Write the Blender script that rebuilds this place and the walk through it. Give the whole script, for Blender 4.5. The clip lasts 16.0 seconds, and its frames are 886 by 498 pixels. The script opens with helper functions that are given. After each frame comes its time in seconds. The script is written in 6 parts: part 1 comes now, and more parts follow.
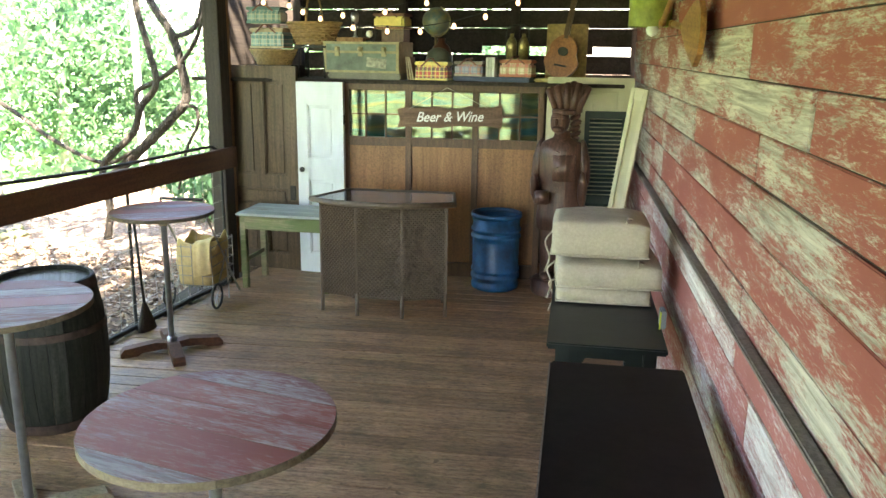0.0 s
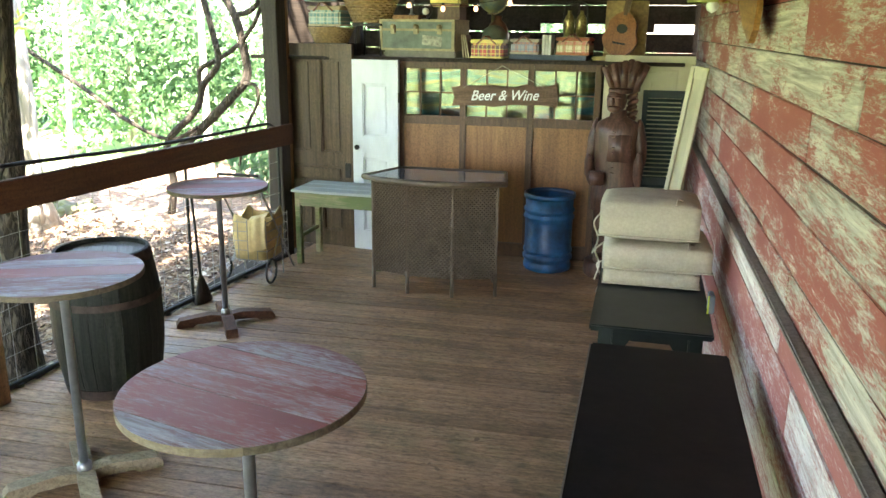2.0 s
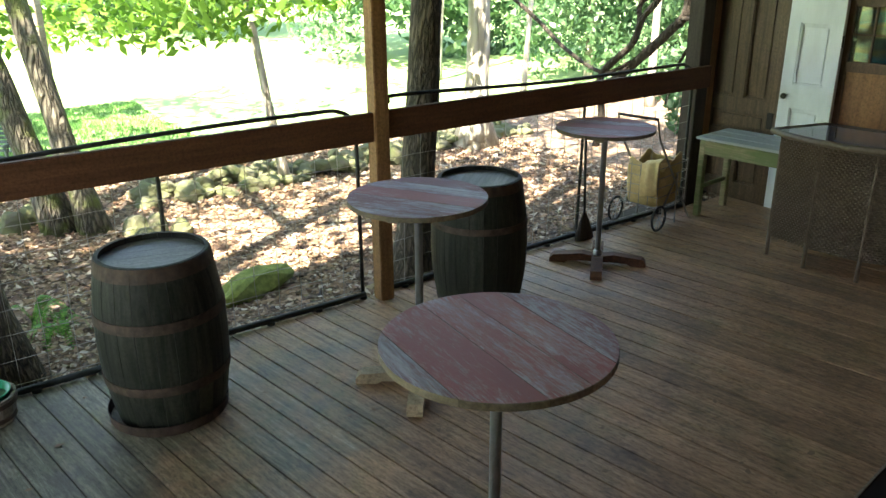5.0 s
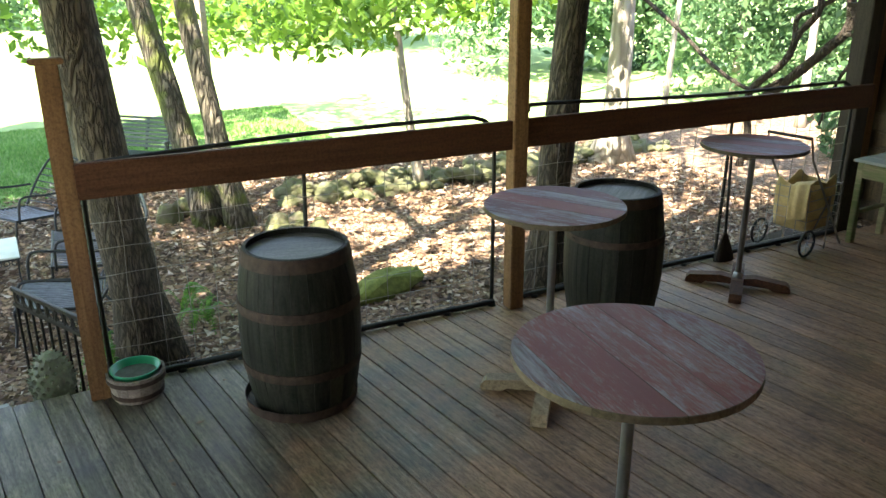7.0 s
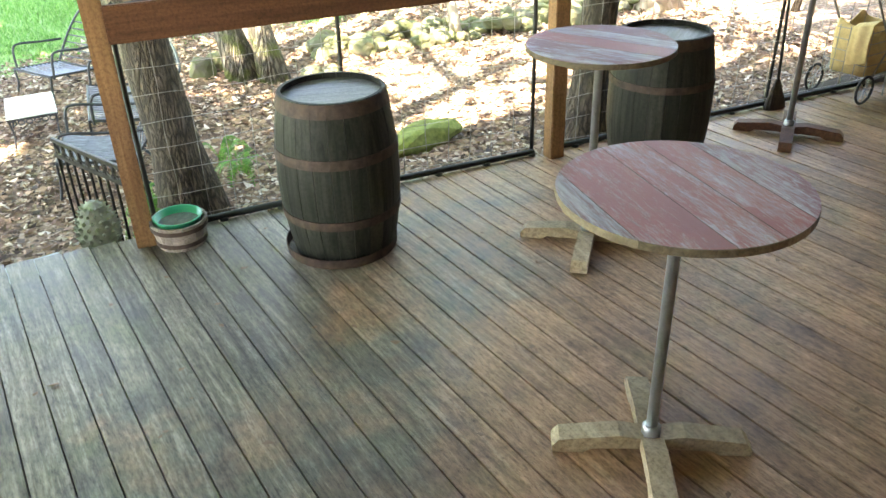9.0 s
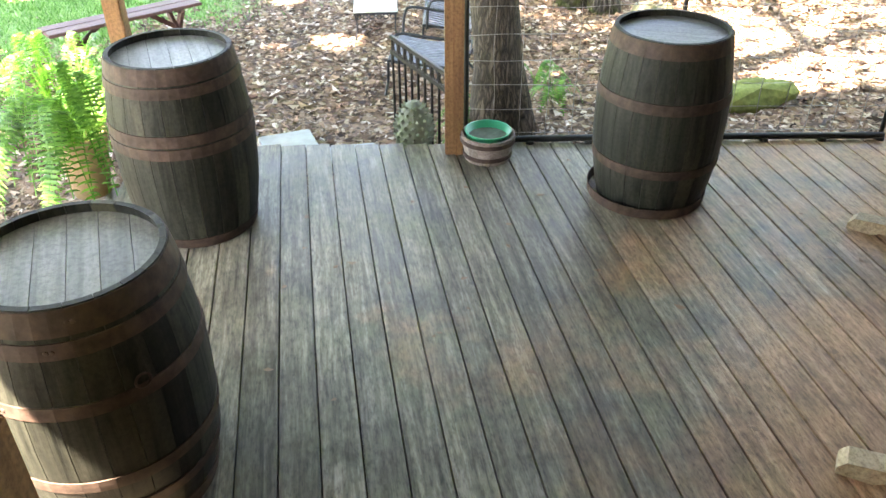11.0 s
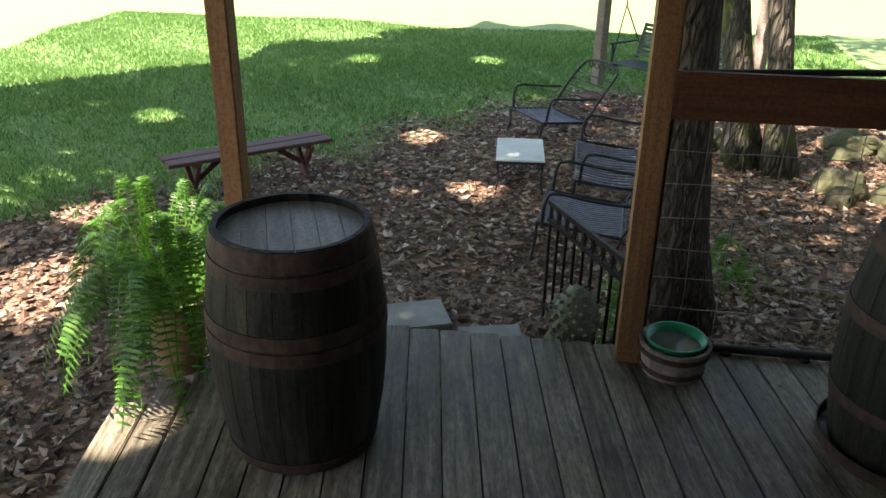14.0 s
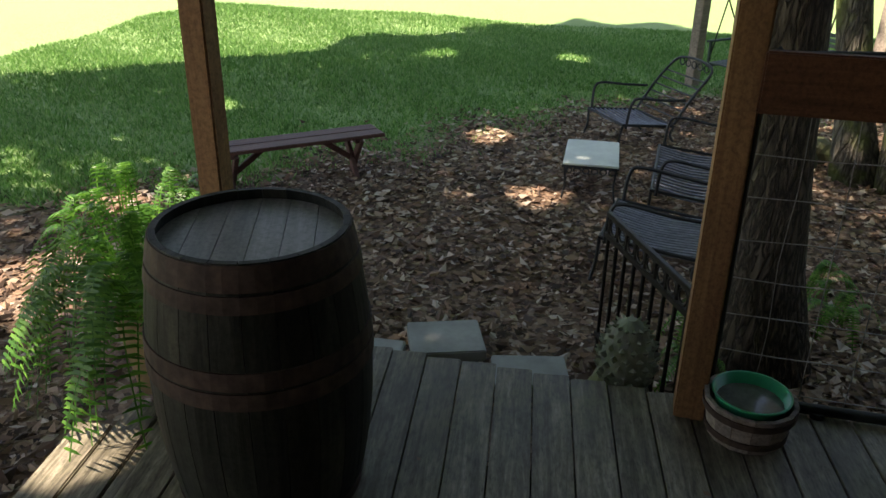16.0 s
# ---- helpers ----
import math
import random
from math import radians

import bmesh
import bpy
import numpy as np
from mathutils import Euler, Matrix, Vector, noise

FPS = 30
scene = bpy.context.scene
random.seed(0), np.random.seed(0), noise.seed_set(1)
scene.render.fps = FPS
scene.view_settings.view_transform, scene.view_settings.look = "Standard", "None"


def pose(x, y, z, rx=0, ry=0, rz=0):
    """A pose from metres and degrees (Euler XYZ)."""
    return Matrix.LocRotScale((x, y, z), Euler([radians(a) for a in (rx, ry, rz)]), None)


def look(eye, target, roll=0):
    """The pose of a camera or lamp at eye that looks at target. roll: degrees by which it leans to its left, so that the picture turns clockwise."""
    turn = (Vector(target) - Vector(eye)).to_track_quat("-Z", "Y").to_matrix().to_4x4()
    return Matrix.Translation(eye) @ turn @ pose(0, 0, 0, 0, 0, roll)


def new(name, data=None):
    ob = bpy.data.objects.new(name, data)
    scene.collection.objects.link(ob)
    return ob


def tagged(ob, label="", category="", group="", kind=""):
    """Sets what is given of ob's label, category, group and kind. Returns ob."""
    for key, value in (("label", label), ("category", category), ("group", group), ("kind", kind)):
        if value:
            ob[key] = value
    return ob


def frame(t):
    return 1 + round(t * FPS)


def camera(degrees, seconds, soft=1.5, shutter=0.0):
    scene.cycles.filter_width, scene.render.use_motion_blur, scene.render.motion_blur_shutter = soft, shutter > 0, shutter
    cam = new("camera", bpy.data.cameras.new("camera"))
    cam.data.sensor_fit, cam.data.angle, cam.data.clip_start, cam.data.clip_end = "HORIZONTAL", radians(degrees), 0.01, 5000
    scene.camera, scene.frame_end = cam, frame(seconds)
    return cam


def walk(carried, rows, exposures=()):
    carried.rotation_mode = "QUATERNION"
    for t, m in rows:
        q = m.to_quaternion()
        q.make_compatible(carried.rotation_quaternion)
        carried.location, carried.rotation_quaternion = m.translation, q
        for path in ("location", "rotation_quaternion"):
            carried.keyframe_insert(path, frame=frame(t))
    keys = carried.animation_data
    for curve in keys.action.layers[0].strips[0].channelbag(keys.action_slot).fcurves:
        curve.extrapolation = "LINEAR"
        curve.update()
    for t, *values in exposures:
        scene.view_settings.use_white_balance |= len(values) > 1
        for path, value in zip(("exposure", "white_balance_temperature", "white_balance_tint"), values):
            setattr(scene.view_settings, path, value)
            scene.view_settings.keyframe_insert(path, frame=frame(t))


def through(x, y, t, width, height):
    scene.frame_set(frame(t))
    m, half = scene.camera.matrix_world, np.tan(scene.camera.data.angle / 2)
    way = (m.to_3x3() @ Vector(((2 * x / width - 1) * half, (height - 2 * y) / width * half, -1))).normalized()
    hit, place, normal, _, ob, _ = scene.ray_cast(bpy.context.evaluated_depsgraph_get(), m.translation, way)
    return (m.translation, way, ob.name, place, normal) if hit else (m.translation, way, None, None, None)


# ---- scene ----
cam = camera(58.3, 16.0)
PATH = [
    (0, (3.887, -0.443, 2.208), (3.36, 1.424, 1.723), 0.8),
    (0.5, (3.876, -0.432, 2.197), (3.354, 1.436, 1.708), 1.1),
    (1, (3.89, -0.445, 2.199), (3.336, 1.407, 1.687), 1.2),
    (1.5, (3.897, -0.431, 2.194), (3.263, 1.39, 1.662), 0.7),
    (2, (3.978, -0.408, 2.197), (3.307, 1.399, 1.662), 0.7),
    (2.5, (4.063, -0.367, 2.193), (3.388, 1.435, 1.647), 0.6),
    (3, (4.121, -0.225, 2.188), (3.43, 1.563, 1.617), 0.9),
    (3.5, (4.208, -0.053, 2.276), (3.293, 1.596, 1.611), 0.5),
    (4, (4.286, 0.024, 2.294), (3.163, 1.517, 1.581), -0.3),
    (4.5, (4.354, 0.051, 2.289), (3.031, 1.366, 1.567), -0.0),
    (5, (4.353, 0.051, 2.273), (2.84, 1.155, 1.571), -0.4),
    (5.2, (4.35, 0.048, 2.269), (2.782, 1.103, 1.616), -0.3),
    (7.3, (4.332, 0.006, 2.223), (2.646, 0.824, 1.525), -0.8),
    (7.5, (4.325, 0.013, 2.212), (2.661, 0.828, 1.46), -1.3),
    (8, (4.337, 0.02, 2.185), (2.714, 0.83, 1.342), -2.1),
    (8.2, (4.335, 0.019, 2.174), (2.747, 0.839, 1.277), -2.0),
    (10.3, (4.239, -0.049, 2.093), (2.598, 0.285, 1.001), 1.4),
    (10.5, (4.231, -0.056, 2.092), (2.576, 0.193, 0.996), 0.9),
    (11, (4.197, -0.094, 2.083), (2.528, -0.065, 0.981), -0.2),
    (11.5, (4.109, -0.138, 2.086), (2.451, -0.236, 0.972), -0.9),
    (12, (4.017, -0.203, 2.098), (2.316, -0.323, 1.054), -0.9),
    (12.5, (3.9, -0.257, 2.111), (2.175, -0.362, 1.106), -0.3),
    (13, (3.698, -0.292, 2.028), (1.929, -0.379, 1.099), 1.5),
    (13.5, (3.437, -0.329, 1.969), (1.638, -0.495, 1.112), 1.5),
    (14, (3.188, -0.416, 1.966), (1.387, -0.64, 1.124), 1.1),
    (14.5, (2.967, -0.498, 1.972), (1.177, -0.719, 1.109), 0.7),
    (15, (2.845, -0.487, 1.889), (1.058, -0.728, 1.026), 0.7),
    (15.5, (2.698, -0.348, 1.828), (0.921, -0.666, 0.968), 1.0),
    (16, (2.56, -0.239, 1.747), (0.801, -0.689, 0.91), 1.0),
]
EXPOSURE = [(0, 4.55, 7400, 15), (3.0, 4.6, 7400, 15), (3.5, 4.7, 7400, 12), (4.5, 4.35, 7500, 10), (5.0, 3.45, 7600, 9), (7.5, 3.3, 7900, 12), (8.0, 4.0, 8100, 12), (10.3, 4.95, 8400, 20), (11.5, 4.55, 7900, 22), (12.5, 3.75, 7900, 22), (13.5, 2.75, 7500, 24), (14.5, 1.6, 7500, 22), (16, 1.5, 7800, 19)]
walk(cam, [(t, look(eye, target, roll)) for t, eye, target, roll in PATH], EXPOSURE)

# ---------------------------------------------------------------- light
SUN = Vector((0.30, -0.58, 1.0)).normalized()      # towards the sun
world = bpy.data.worlds.new("sky")
scene.world = world
world.use_nodes = True
wn, wl = world.node_tree.nodes, world.node_tree.links
sky = wn.new("ShaderNodeTexSky")
sky.sky_type = "NISHITA"
sky.sun_disc = False
sky.sun_elevation = math.asin(SUN.z)
sky.sun_rotation = math.atan2(SUN.x, SUN.y)
wl.new(sky.outputs[0], wn["Background"].inputs[0])
wn["Background"].inputs[1].default_value = 0.105
sun_data = bpy.data.lights.new("sun", "SUN")
sun_data.energy, sun_data.angle, sun_data.color = 5.0, radians(0.6), (1.0, 0.95, 0.86)
sun = new("sun", sun_data)
sun.matrix_world = look(SUN * 30, (0, 0, 0))


# ---------------------------------------------------------------- materials
def material(name, rough=0.7, metal=0.0):
    m = bpy.data.materials.new(name)
    m.use_nodes = True
    n = m.node_tree.nodes["Principled BSDF"]
    n.inputs["Roughness"].default_value, n.inputs["Metallic"].default_value = rough, metal
    return m, m.node_tree.nodes, m.node_tree.links, n


def ramp(nodes, links, source, stops):
    r = nodes.new("ShaderNodeValToRGB")
    while len(r.color_ramp.elements) < len(stops):
        r.color_ramp.elements.new(0.5)
    for e, (p, c) in zip(r.color_ramp.elements, stops):
        e.position, e.color = p, (*c, 1)
    links.new(source, r.inputs[0])
    return r.outputs[0]


def coords(nodes, links, scale, offset=True):
    tc = nodes.new("ShaderNodeTexCoord")
    mp = nodes.new("ShaderNodeMapping")
    mp.inputs["Scale"].default_value = scale
    links.new(tc.outputs["Object"], mp.inputs[0])
    if offset:
        oi = nodes.new("ShaderNodeObjectInfo")
        mul = nodes.new("ShaderNodeVectorMath")
        mul.operation = "SCALE"
        mul.inputs[0].default_value = (37.0, 23.0, 51.0)
        links.new(oi.outputs["Random"], mul.inputs["Scale"])
        links.new(mul.outputs[0], mp.inputs["Location"])
    return mp.outputs[0]


def noise_tex(nodes, links, vec, scale, detail=4.0, rough=0.55, distort=0.0):
    t = nodes.new("ShaderNodeTexNoise")
    t.inputs["Scale"].default_value, t.inputs["Detail"].default_value = scale, detail
    t.inputs["Roughness"].default_value, t.inputs["Distortion"].default_value = rough, distort
    links.new(vec, t.inputs[0])
    return t.outputs[0]


def mix(nodes, links, fac, a, b, mode="MIX"):
    m = nodes.new("ShaderNodeMix")
    m.data_type, m.blend_type = "RGBA", mode
    for socket, v in ((m.inputs[0], fac), (m.inputs[6], a), (m.inputs[7], b)):
        if isinstance(v, (int, float)):
            socket.default_value = v
        elif isinstance(v, tuple):
            socket.default_value = (*v, 1)
        else:
            links.new(v, socket)
    return m.outputs[2]


def bump(nodes, links, n, height, strength, dist=0.01):
    b = nodes.new("ShaderNodeBump")
    b.inputs["Strength"].default_value, b.inputs["Distance"].default_value = strength, dist
    links.new(height, b.inputs["Height"])
    links.new(b.outputs[0], n.inputs["Normal"])


def wood(name, dark, light, axis=0, rough=0.7, grain=9.0, vary=0.35, stain=None, stain_at=(0.5, 0.65), strength=0.35, along=0.0, spec=0.4):
    """Planed or weathered wood: long grain along one axis, a stain or paint that is worn in patches, tone that varies by board."""
    m, nd, lk, n = material(name, rough)
    n.inputs["Specular IOR Level"].default_value = spec
    s = [grain * 4] * 3
    s[axis] = grain * 0.22
    v = coords(nd, lk, s)
    g = noise_tex(nd, lk, v, 1.0, 6.0, 0.65, 0.6)
    col = ramp(nd, lk, g, [(0.3, dark), (0.7, light)])
    s2 = [1.6] * 3
    s2[axis] = 0.7
    v2 = coords(nd, lk, s2)
    big = noise_tex(nd, lk, v2, 1.0, 5.0, 0.6)
    if stain and along:
        tc = nd.new("ShaderNodeTexCoord")
        sp = nd.new("ShaderNodeSeparateXYZ")
        lk.new(tc.outputs["Object"], sp.inputs[0])
        ma = nd.new("ShaderNodeMath")
        ma.operation = "MULTIPLY_ADD"
        ma.inputs[1].default_value = along
        lk.new(sp.outputs[axis], ma.inputs[0])
        lk.new(big, ma.inputs[2])
        big_s = ma.outputs[0]
    else:
        big_s = big
    if stain:
        fac = ramp(nd, lk, big_s, [(stain_at[0], (0, 0, 0)), (stain_at[1], (1, 1, 1))])
        col = mix(nd, lk, fac, col, stain)
    blot = ramp(nd, lk, big, [(0.3, (0.72, 0.72, 0.72)), (0.7, (1.1, 1.1, 1.1))])
    col = mix(nd, lk, 1.0, col, blot, "MULTIPLY")
    speck = noise_tex(nd, lk, coords(nd, lk, (60, 60, 60)), 1.0, 6.0, 0.75)
    col = mix(nd, lk, 1.0, col, ramp(nd, lk, speck, [(0.36, (0.62, 0.62, 0.62)), (0.56, (1.06, 1.06, 1.06))]), "MULTIPLY")
    oi = nd.new("ShaderNodeObjectInfo")
    tone = ramp(nd, lk, oi.outputs["Random"], [(0.0, (1 - vary,) * 3), (1.0, (1 + vary * 0.5,) * 3)])
    col = mix(nd, lk, 1.0, col, tone, "MULTIPLY")
    lk.new(col, n.inputs["Base Color"])
    bump(nd, lk, n, g, strength, 0.004)
    return m


def peeling(name, paint, bare_dark, bare_light, axis=1, amount=0.5, rough=0.8, random_shift=0.22, spread=0.06, patchy=0.5):
    """Old paint flaking off bare boards along the grain."""
    m, nd, lk, n = material(name, rough)
    s = [34.0] * 3
    s[axis] = 1.6
    g = noise_tex(nd, lk, coords(nd, lk, s), 1.0, 8.0, 0.7, 1.2)
    bare = ramp(nd, lk, g, [(0.34, bare_dark), (0.64, bare_light)])
    s = [48.0] * 3
    s[axis] = 7.0
    fleck = noise_tex(nd, lk, coords(nd, lk, s), 1.0, 9.0, 0.78, 1.0)
    s = [130.0] * 3
    s[axis] = 24.0
    chip = noise_tex(nd, lk, coords(nd, lk, s), 1.0, 6.0, 0.75, 0.6)
    fleck = mix(nd, lk, 0.45, fleck, chip)
    s = [4.5] * 3
    s[axis] = 1.4
    patch = noise_tex(nd, lk, coords(nd, lk, s), 1.0, 4.0, 0.6)
    both = mix(nd, lk, patchy, fleck, patch)
    oi = nd.new("ShaderNodeObjectInfo")
    sc = nd.new("ShaderNodeMath")
    sc.operation = "MULTIPLY_ADD"
    sc.inputs[1].default_value, sc.inputs[2].default_value = random_shift / 2, -random_shift / 4
    lk.new(oi.outputs["Random"], sc.inputs[0])
    add2 = nd.new("ShaderNodeMath")
    add2.operation = "ADD"
    lk.new(both, add2.inputs[0])
    lk.new(sc.outputs[0], add2.inputs[1])
    worn = ramp(nd, lk, add2.outputs[0], [(amount - spread, (0, 0, 0)), (amount + spread, (1, 1, 1))])
    paint_tone = mix(nd, lk, patch, tuple(c * 0.6 for c in paint), tuple(min(1, c * 1.3) for c in paint))
    col = mix(nd, lk, worn, paint_tone, bare)
    lk.new(col, n.inputs["Base Color"])
    hgt = mix(nd, lk, 0.5, g, worn)
    bump(nd, lk, n, hgt, 0.5, 0.005)
    return m


def plain(name, color, rough=0.6, metal=0.0, vary=0.25, scale=14.0, bumpy=0.15, second=None, spec=0.5):
    """A surface of one colour with soiling at two scales."""
    m, nd, lk, n = material(name, rough, metal)
    n.inputs["Specular IOR Level"].default_value = spec
    v = coords(nd, lk, (1, 1, 1))
    a = noise_tex(nd, lk, v, scale, 6.0, 0.65)
    b = noise_tex(nd, lk, v, scale / 6, 3.0)
    lo = tuple(c * (1 - vary) for c in color)
    hi = second or tuple(min(1, c * (1 + vary)) for c in color)
    col = ramp(nd, lk, a, [(0.3, lo), (0.7, hi)])
    shade = ramp(nd, lk, b, [(0.3, (1 - vary * 0.6,) * 3), (0.7, (1.08,) * 3)])
    col = mix(nd, lk, 1.0, col, shade, "MULTIPLY")
    lk.new(col, n.inputs["Base Color"])
    if bumpy:
        bump(nd, lk, n, a, bumpy, 0.004)
    return m


def leafy(name, stops, rough=0.5, through=0.35):
    """Leaves or litter: tone by island, light shining through."""
    m, nd, lk, n = material(name, rough)
    geo = nd.new("ShaderNodeNewGeometry")
    col = ramp(nd, lk, geo.outputs["Random Per Island"], stops)
    lk.new(col, n.inputs["Base Color"])
    if through:
        tr = nd.new("ShaderNodeBsdfTranslucent")
        lk.new(col, tr.inputs[0])
        ms = nd.new("ShaderNodeMixShader")
        ms.inputs[0].default_value = through
        lk.new(n.outputs[0], ms.inputs[1])
        lk.new(tr.outputs[0], ms.inputs[2])
        lk.new(ms.outputs[0], nd["Material Output"].inputs[0])
    return m


def glass(name, tint=(0.8, 0.85, 0.8), rough=0.05):
    m, nd, lk, n = material(name, rough)
    n.inputs["Base Color"].default_value = (*tint, 1)
    n.inputs["Transmission Weight"].default_value = 1.0
    n.inputs["IOR"].default_value = 1.45
    return m


def glow(name, color, power):
    m, nd, lk, n = material(name, 0.3)
    n.inputs["Base Color"].default_value = (*color, 1)
    n.inputs["Emission Color"].default_value = (*color, 1)
    n.inputs["Emission Strength"].default_value = power
    return m


def bark(name, dark, light, scale=16.0, moss=None):
    m, nd, lk, n = material(name, 0.95)
    v = coords(nd, lk, (1, 1, 0.22))
    w = nd.new("ShaderNodeTexVoronoi")
    w.feature = "DISTANCE_TO_EDGE"
    w.inputs["Scale"].default_value = scale
    nz = noise_tex(nd, lk, v, scale * 0.6, 5.0)
    warp = mix(nd, lk, 0.12, v, nz)
    lk.new(warp, w.inputs[0])
    rid = ramp(nd, lk, w.outputs[0], [(0.0, (0, 0, 0)), (0.3, (1, 1, 1))])
    tone = mix(nd, lk, nz, tuple(c * 0.6 for c in light), light)
    col = mix(nd, lk, rid, dark, tone)
    if moss:
        v2 = coords(nd, lk, (1, 1, 1))
        ms = noise_tex(nd, lk, v2, 4.0, 5.0)
        col = mix(nd, lk, ramp(nd, lk, ms, [(0.5, (0, 0, 0)), (0.66, (1, 1, 1))]), col, moss)
    lk.new(col, n.inputs["Base Color"])
    bump(nd, lk, n, rid, 0.9, 0.03)
    return m


def deck_finish(name):
    """Deck boards: brown stain under the roof, worn to grey towards the open side, with algae and scuffs."""
    m, nd, lk, n = material(name, 0.5)
    g = noise_tex(nd, lk, coords(nd, lk, (2.4, 34, 34)), 1.0, 7.0, 0.66, 0.5)
    grey = ramp(nd, lk, g, [(0.3, (0.058, 0.05, 0.036)), (0.52, (0.17, 0.152, 0.108)), (0.72, (0.32, 0.292, 0.225))])
    brown = ramp(nd, lk, g, [(0.28, (0.20, 0.115, 0.065)), (0.52, (0.34, 0.20, 0.115)), (0.76, (0.47, 0.31, 0.195))])
    geo = nd.new("ShaderNodeNewGeometry")
    big = noise_tex(nd, lk, geo.outputs["Position"], 0.9, 5.0, 0.62)
    slope = nd.new("ShaderNodeVectorMath")
    slope.operation = "DOT_PRODUCT"
    slope.inputs[1].default_value = (0.12, 0.20, 0.0)
    lk.new(geo.outputs["Position"], slope.inputs[0])
    f = nd.new("ShaderNodeMath")
    f.operation = "MULTIPLY_ADD"
    f.inputs[1].default_value = 1.1
    lk.new(big, f.inputs[0])
    lk.new(slope.outputs["Value"], f.inputs[2])
    col = mix(nd, lk, ramp(nd, lk, f.outputs[0], [(0.84, (0, 0, 0)), (1.2, (1, 1, 1))]), grey, brown)
    algae = noise_tex(nd, lk, geo.outputs["Position"], 1.7, 6.0, 0.7)
    col = mix(nd, lk, ramp(nd, lk, algae, [(0.52, (0, 0, 0)), (0.7, (0.5, 0.5, 0.5))]), col, (0.10, 0.115, 0.055))
    stain = noise_tex(nd, lk, geo.outputs["Position"], 3.3, 6.0, 0.7)
    col = mix(nd, lk, 1.0, col, ramp(nd, lk, stain, [(0.32, (0.55, 0.53, 0.5)), (0.5, (1.0, 1.0, 1.0)), (0.7, (1.25, 1.25, 1.25))]), "MULTIPLY")
    speck = noise_tex(nd, lk, coords(nd, lk, (22, 70, 70)), 1.0, 6.0, 0.75)
    col = mix(nd, lk, 1.0, col, ramp(nd, lk, speck, [(0.34, (0.5, 0.5, 0.5)), (0.5, (1.0, 1.0, 1.0)), (0.68, (1.35, 1.35, 1.35))]), "MULTIPLY")
    oi = nd.new("ShaderNodeObjectInfo")
    col = mix(nd, lk, 1.0, col, ramp(nd, lk, oi.outputs["Random"], [(0.0, (0.74, 0.74, 0.74)), (1.0, (1.14, 1.14, 1.14))]), "MULTIPLY")
    lk.new(col, n.inputs["Base Color"])
    gloss = ramp(nd, lk, stain, [(0.35, (0.36, 0.36, 0.36)), (0.65, (0.62, 0.62, 0.62))])
    lk.new(gloss, n.inputs["Roughness"])
    n.inputs["Specular IOR Level"].default_value = 0.32
    bump(nd, lk, n, g, 0.45, 0.004)
    return m


DECK = deck_finish("worn_stained_deck_boards")
RAILWOOD = wood("brown_stained_rail", (0.07, 0.028, 0.014), (0.14, 0.06, 0.03), 1, 0.65, 7.0, 0.1, spec=0.25)
POSTWOOD = wood("cedar_post", (0.20, 0.10, 0.045), (0.36, 0.20, 0.09), 2, 0.7, 8.0, 0.15, spec=0.25)
DARKPOST = wood("dark_barn_post", (0.022, 0.016, 0.012), (0.06, 0.046, 0.036), 2, 0.85, 8.0, 0.2)
REDWALL = peeling("flaking_red_barn_paint", (0.36, 0.10, 0.075), (0.23, 0.19, 0.145), (0.66, 0.59, 0.48), 1, 0.508, 0.85, 0.13, 0.03, 0.40)
PINKWALL = peeling("chalky_pink_barn_paint", (0.40, 0.135, 0.115), (0.40, 0.33, 0.30), (0.80, 0.74, 0.70), 1, 0.52, 0.85, 0.2, 0.05, 0.3)
GREYCAP = wood("grey_ledge", (0.22, 0.18, 0.15), (0.38, 0.32, 0.27), 1, 0.9, 9.0)
BROWNDOOR = wood("brown_door_stain", (0.065, 0.04, 0.02), (0.16, 0.10, 0.055), 2, 0.5, 8.0, 0.12)
WHITEDOOR = peeling("worn_white_paint", (0.66, 0.70, 0.72), (0.35, 0.30, 0.24), (0.5, 0.46, 0.38), 2, 0.64, 0.6, 0.05)
CREAMDOOR = peeling("yellowed_cream_paint", (0.55, 0.52, 0.34), (0.35, 0.32, 0.2), (0.5, 0.46, 0.3), 2, 0.62, 0.6, 0.05)
PANELFRAME = wood("partition_frame", (0.075, 0.036, 0.018), (0.15, 0.078, 0.038), 2, 0.45, 8.0, 0.12)
PANELWOOD = wood("partition_panel", (0.20, 0.085, 0.028), (0.36, 0.165, 0.058), 2, 0.38, 5.0, 0.15)
BARREL = wood("barrel_stave", (0.006, 0.008, 0.006), (0.042, 0.045, 0.034), 2, 0.6, 7.0, 0.45, (0.075, 0.068, 0.042), (0.56, 0.78), 0.5, spec=0.2)
HEADWOOD = wood("barrel_head", (0.12, 0.115, 0.095), (0.32, 0.31, 0.275), 0, 0.45, 6.0, 0.15, (0.09, 0.09, 0.085), (0.5, 0.75))
HOOP = plain("rusted_iron_hoop", (0.062, 0.041, 0.031), 0.75, 0.15, 0.5, 18.0, 0.3, spec=0.3)
TABLEWOOD = peeling("table_boards_worn_red", (0.31, 0.082, 0.066), (0.22, 0.15, 0.15), (0.52, 0.44, 0.43), 0, 0.575, 0.55, 0.12, 0.05, 0.35)
TABLEGREY = peeling("table_boards_purple_grey", (0.25, 0.10, 0.10), (0.22, 0.18, 0.18), (0.54, 0.50, 0.50), 0, 0.505, 0.6, 0.10, 0.04, 0.35)
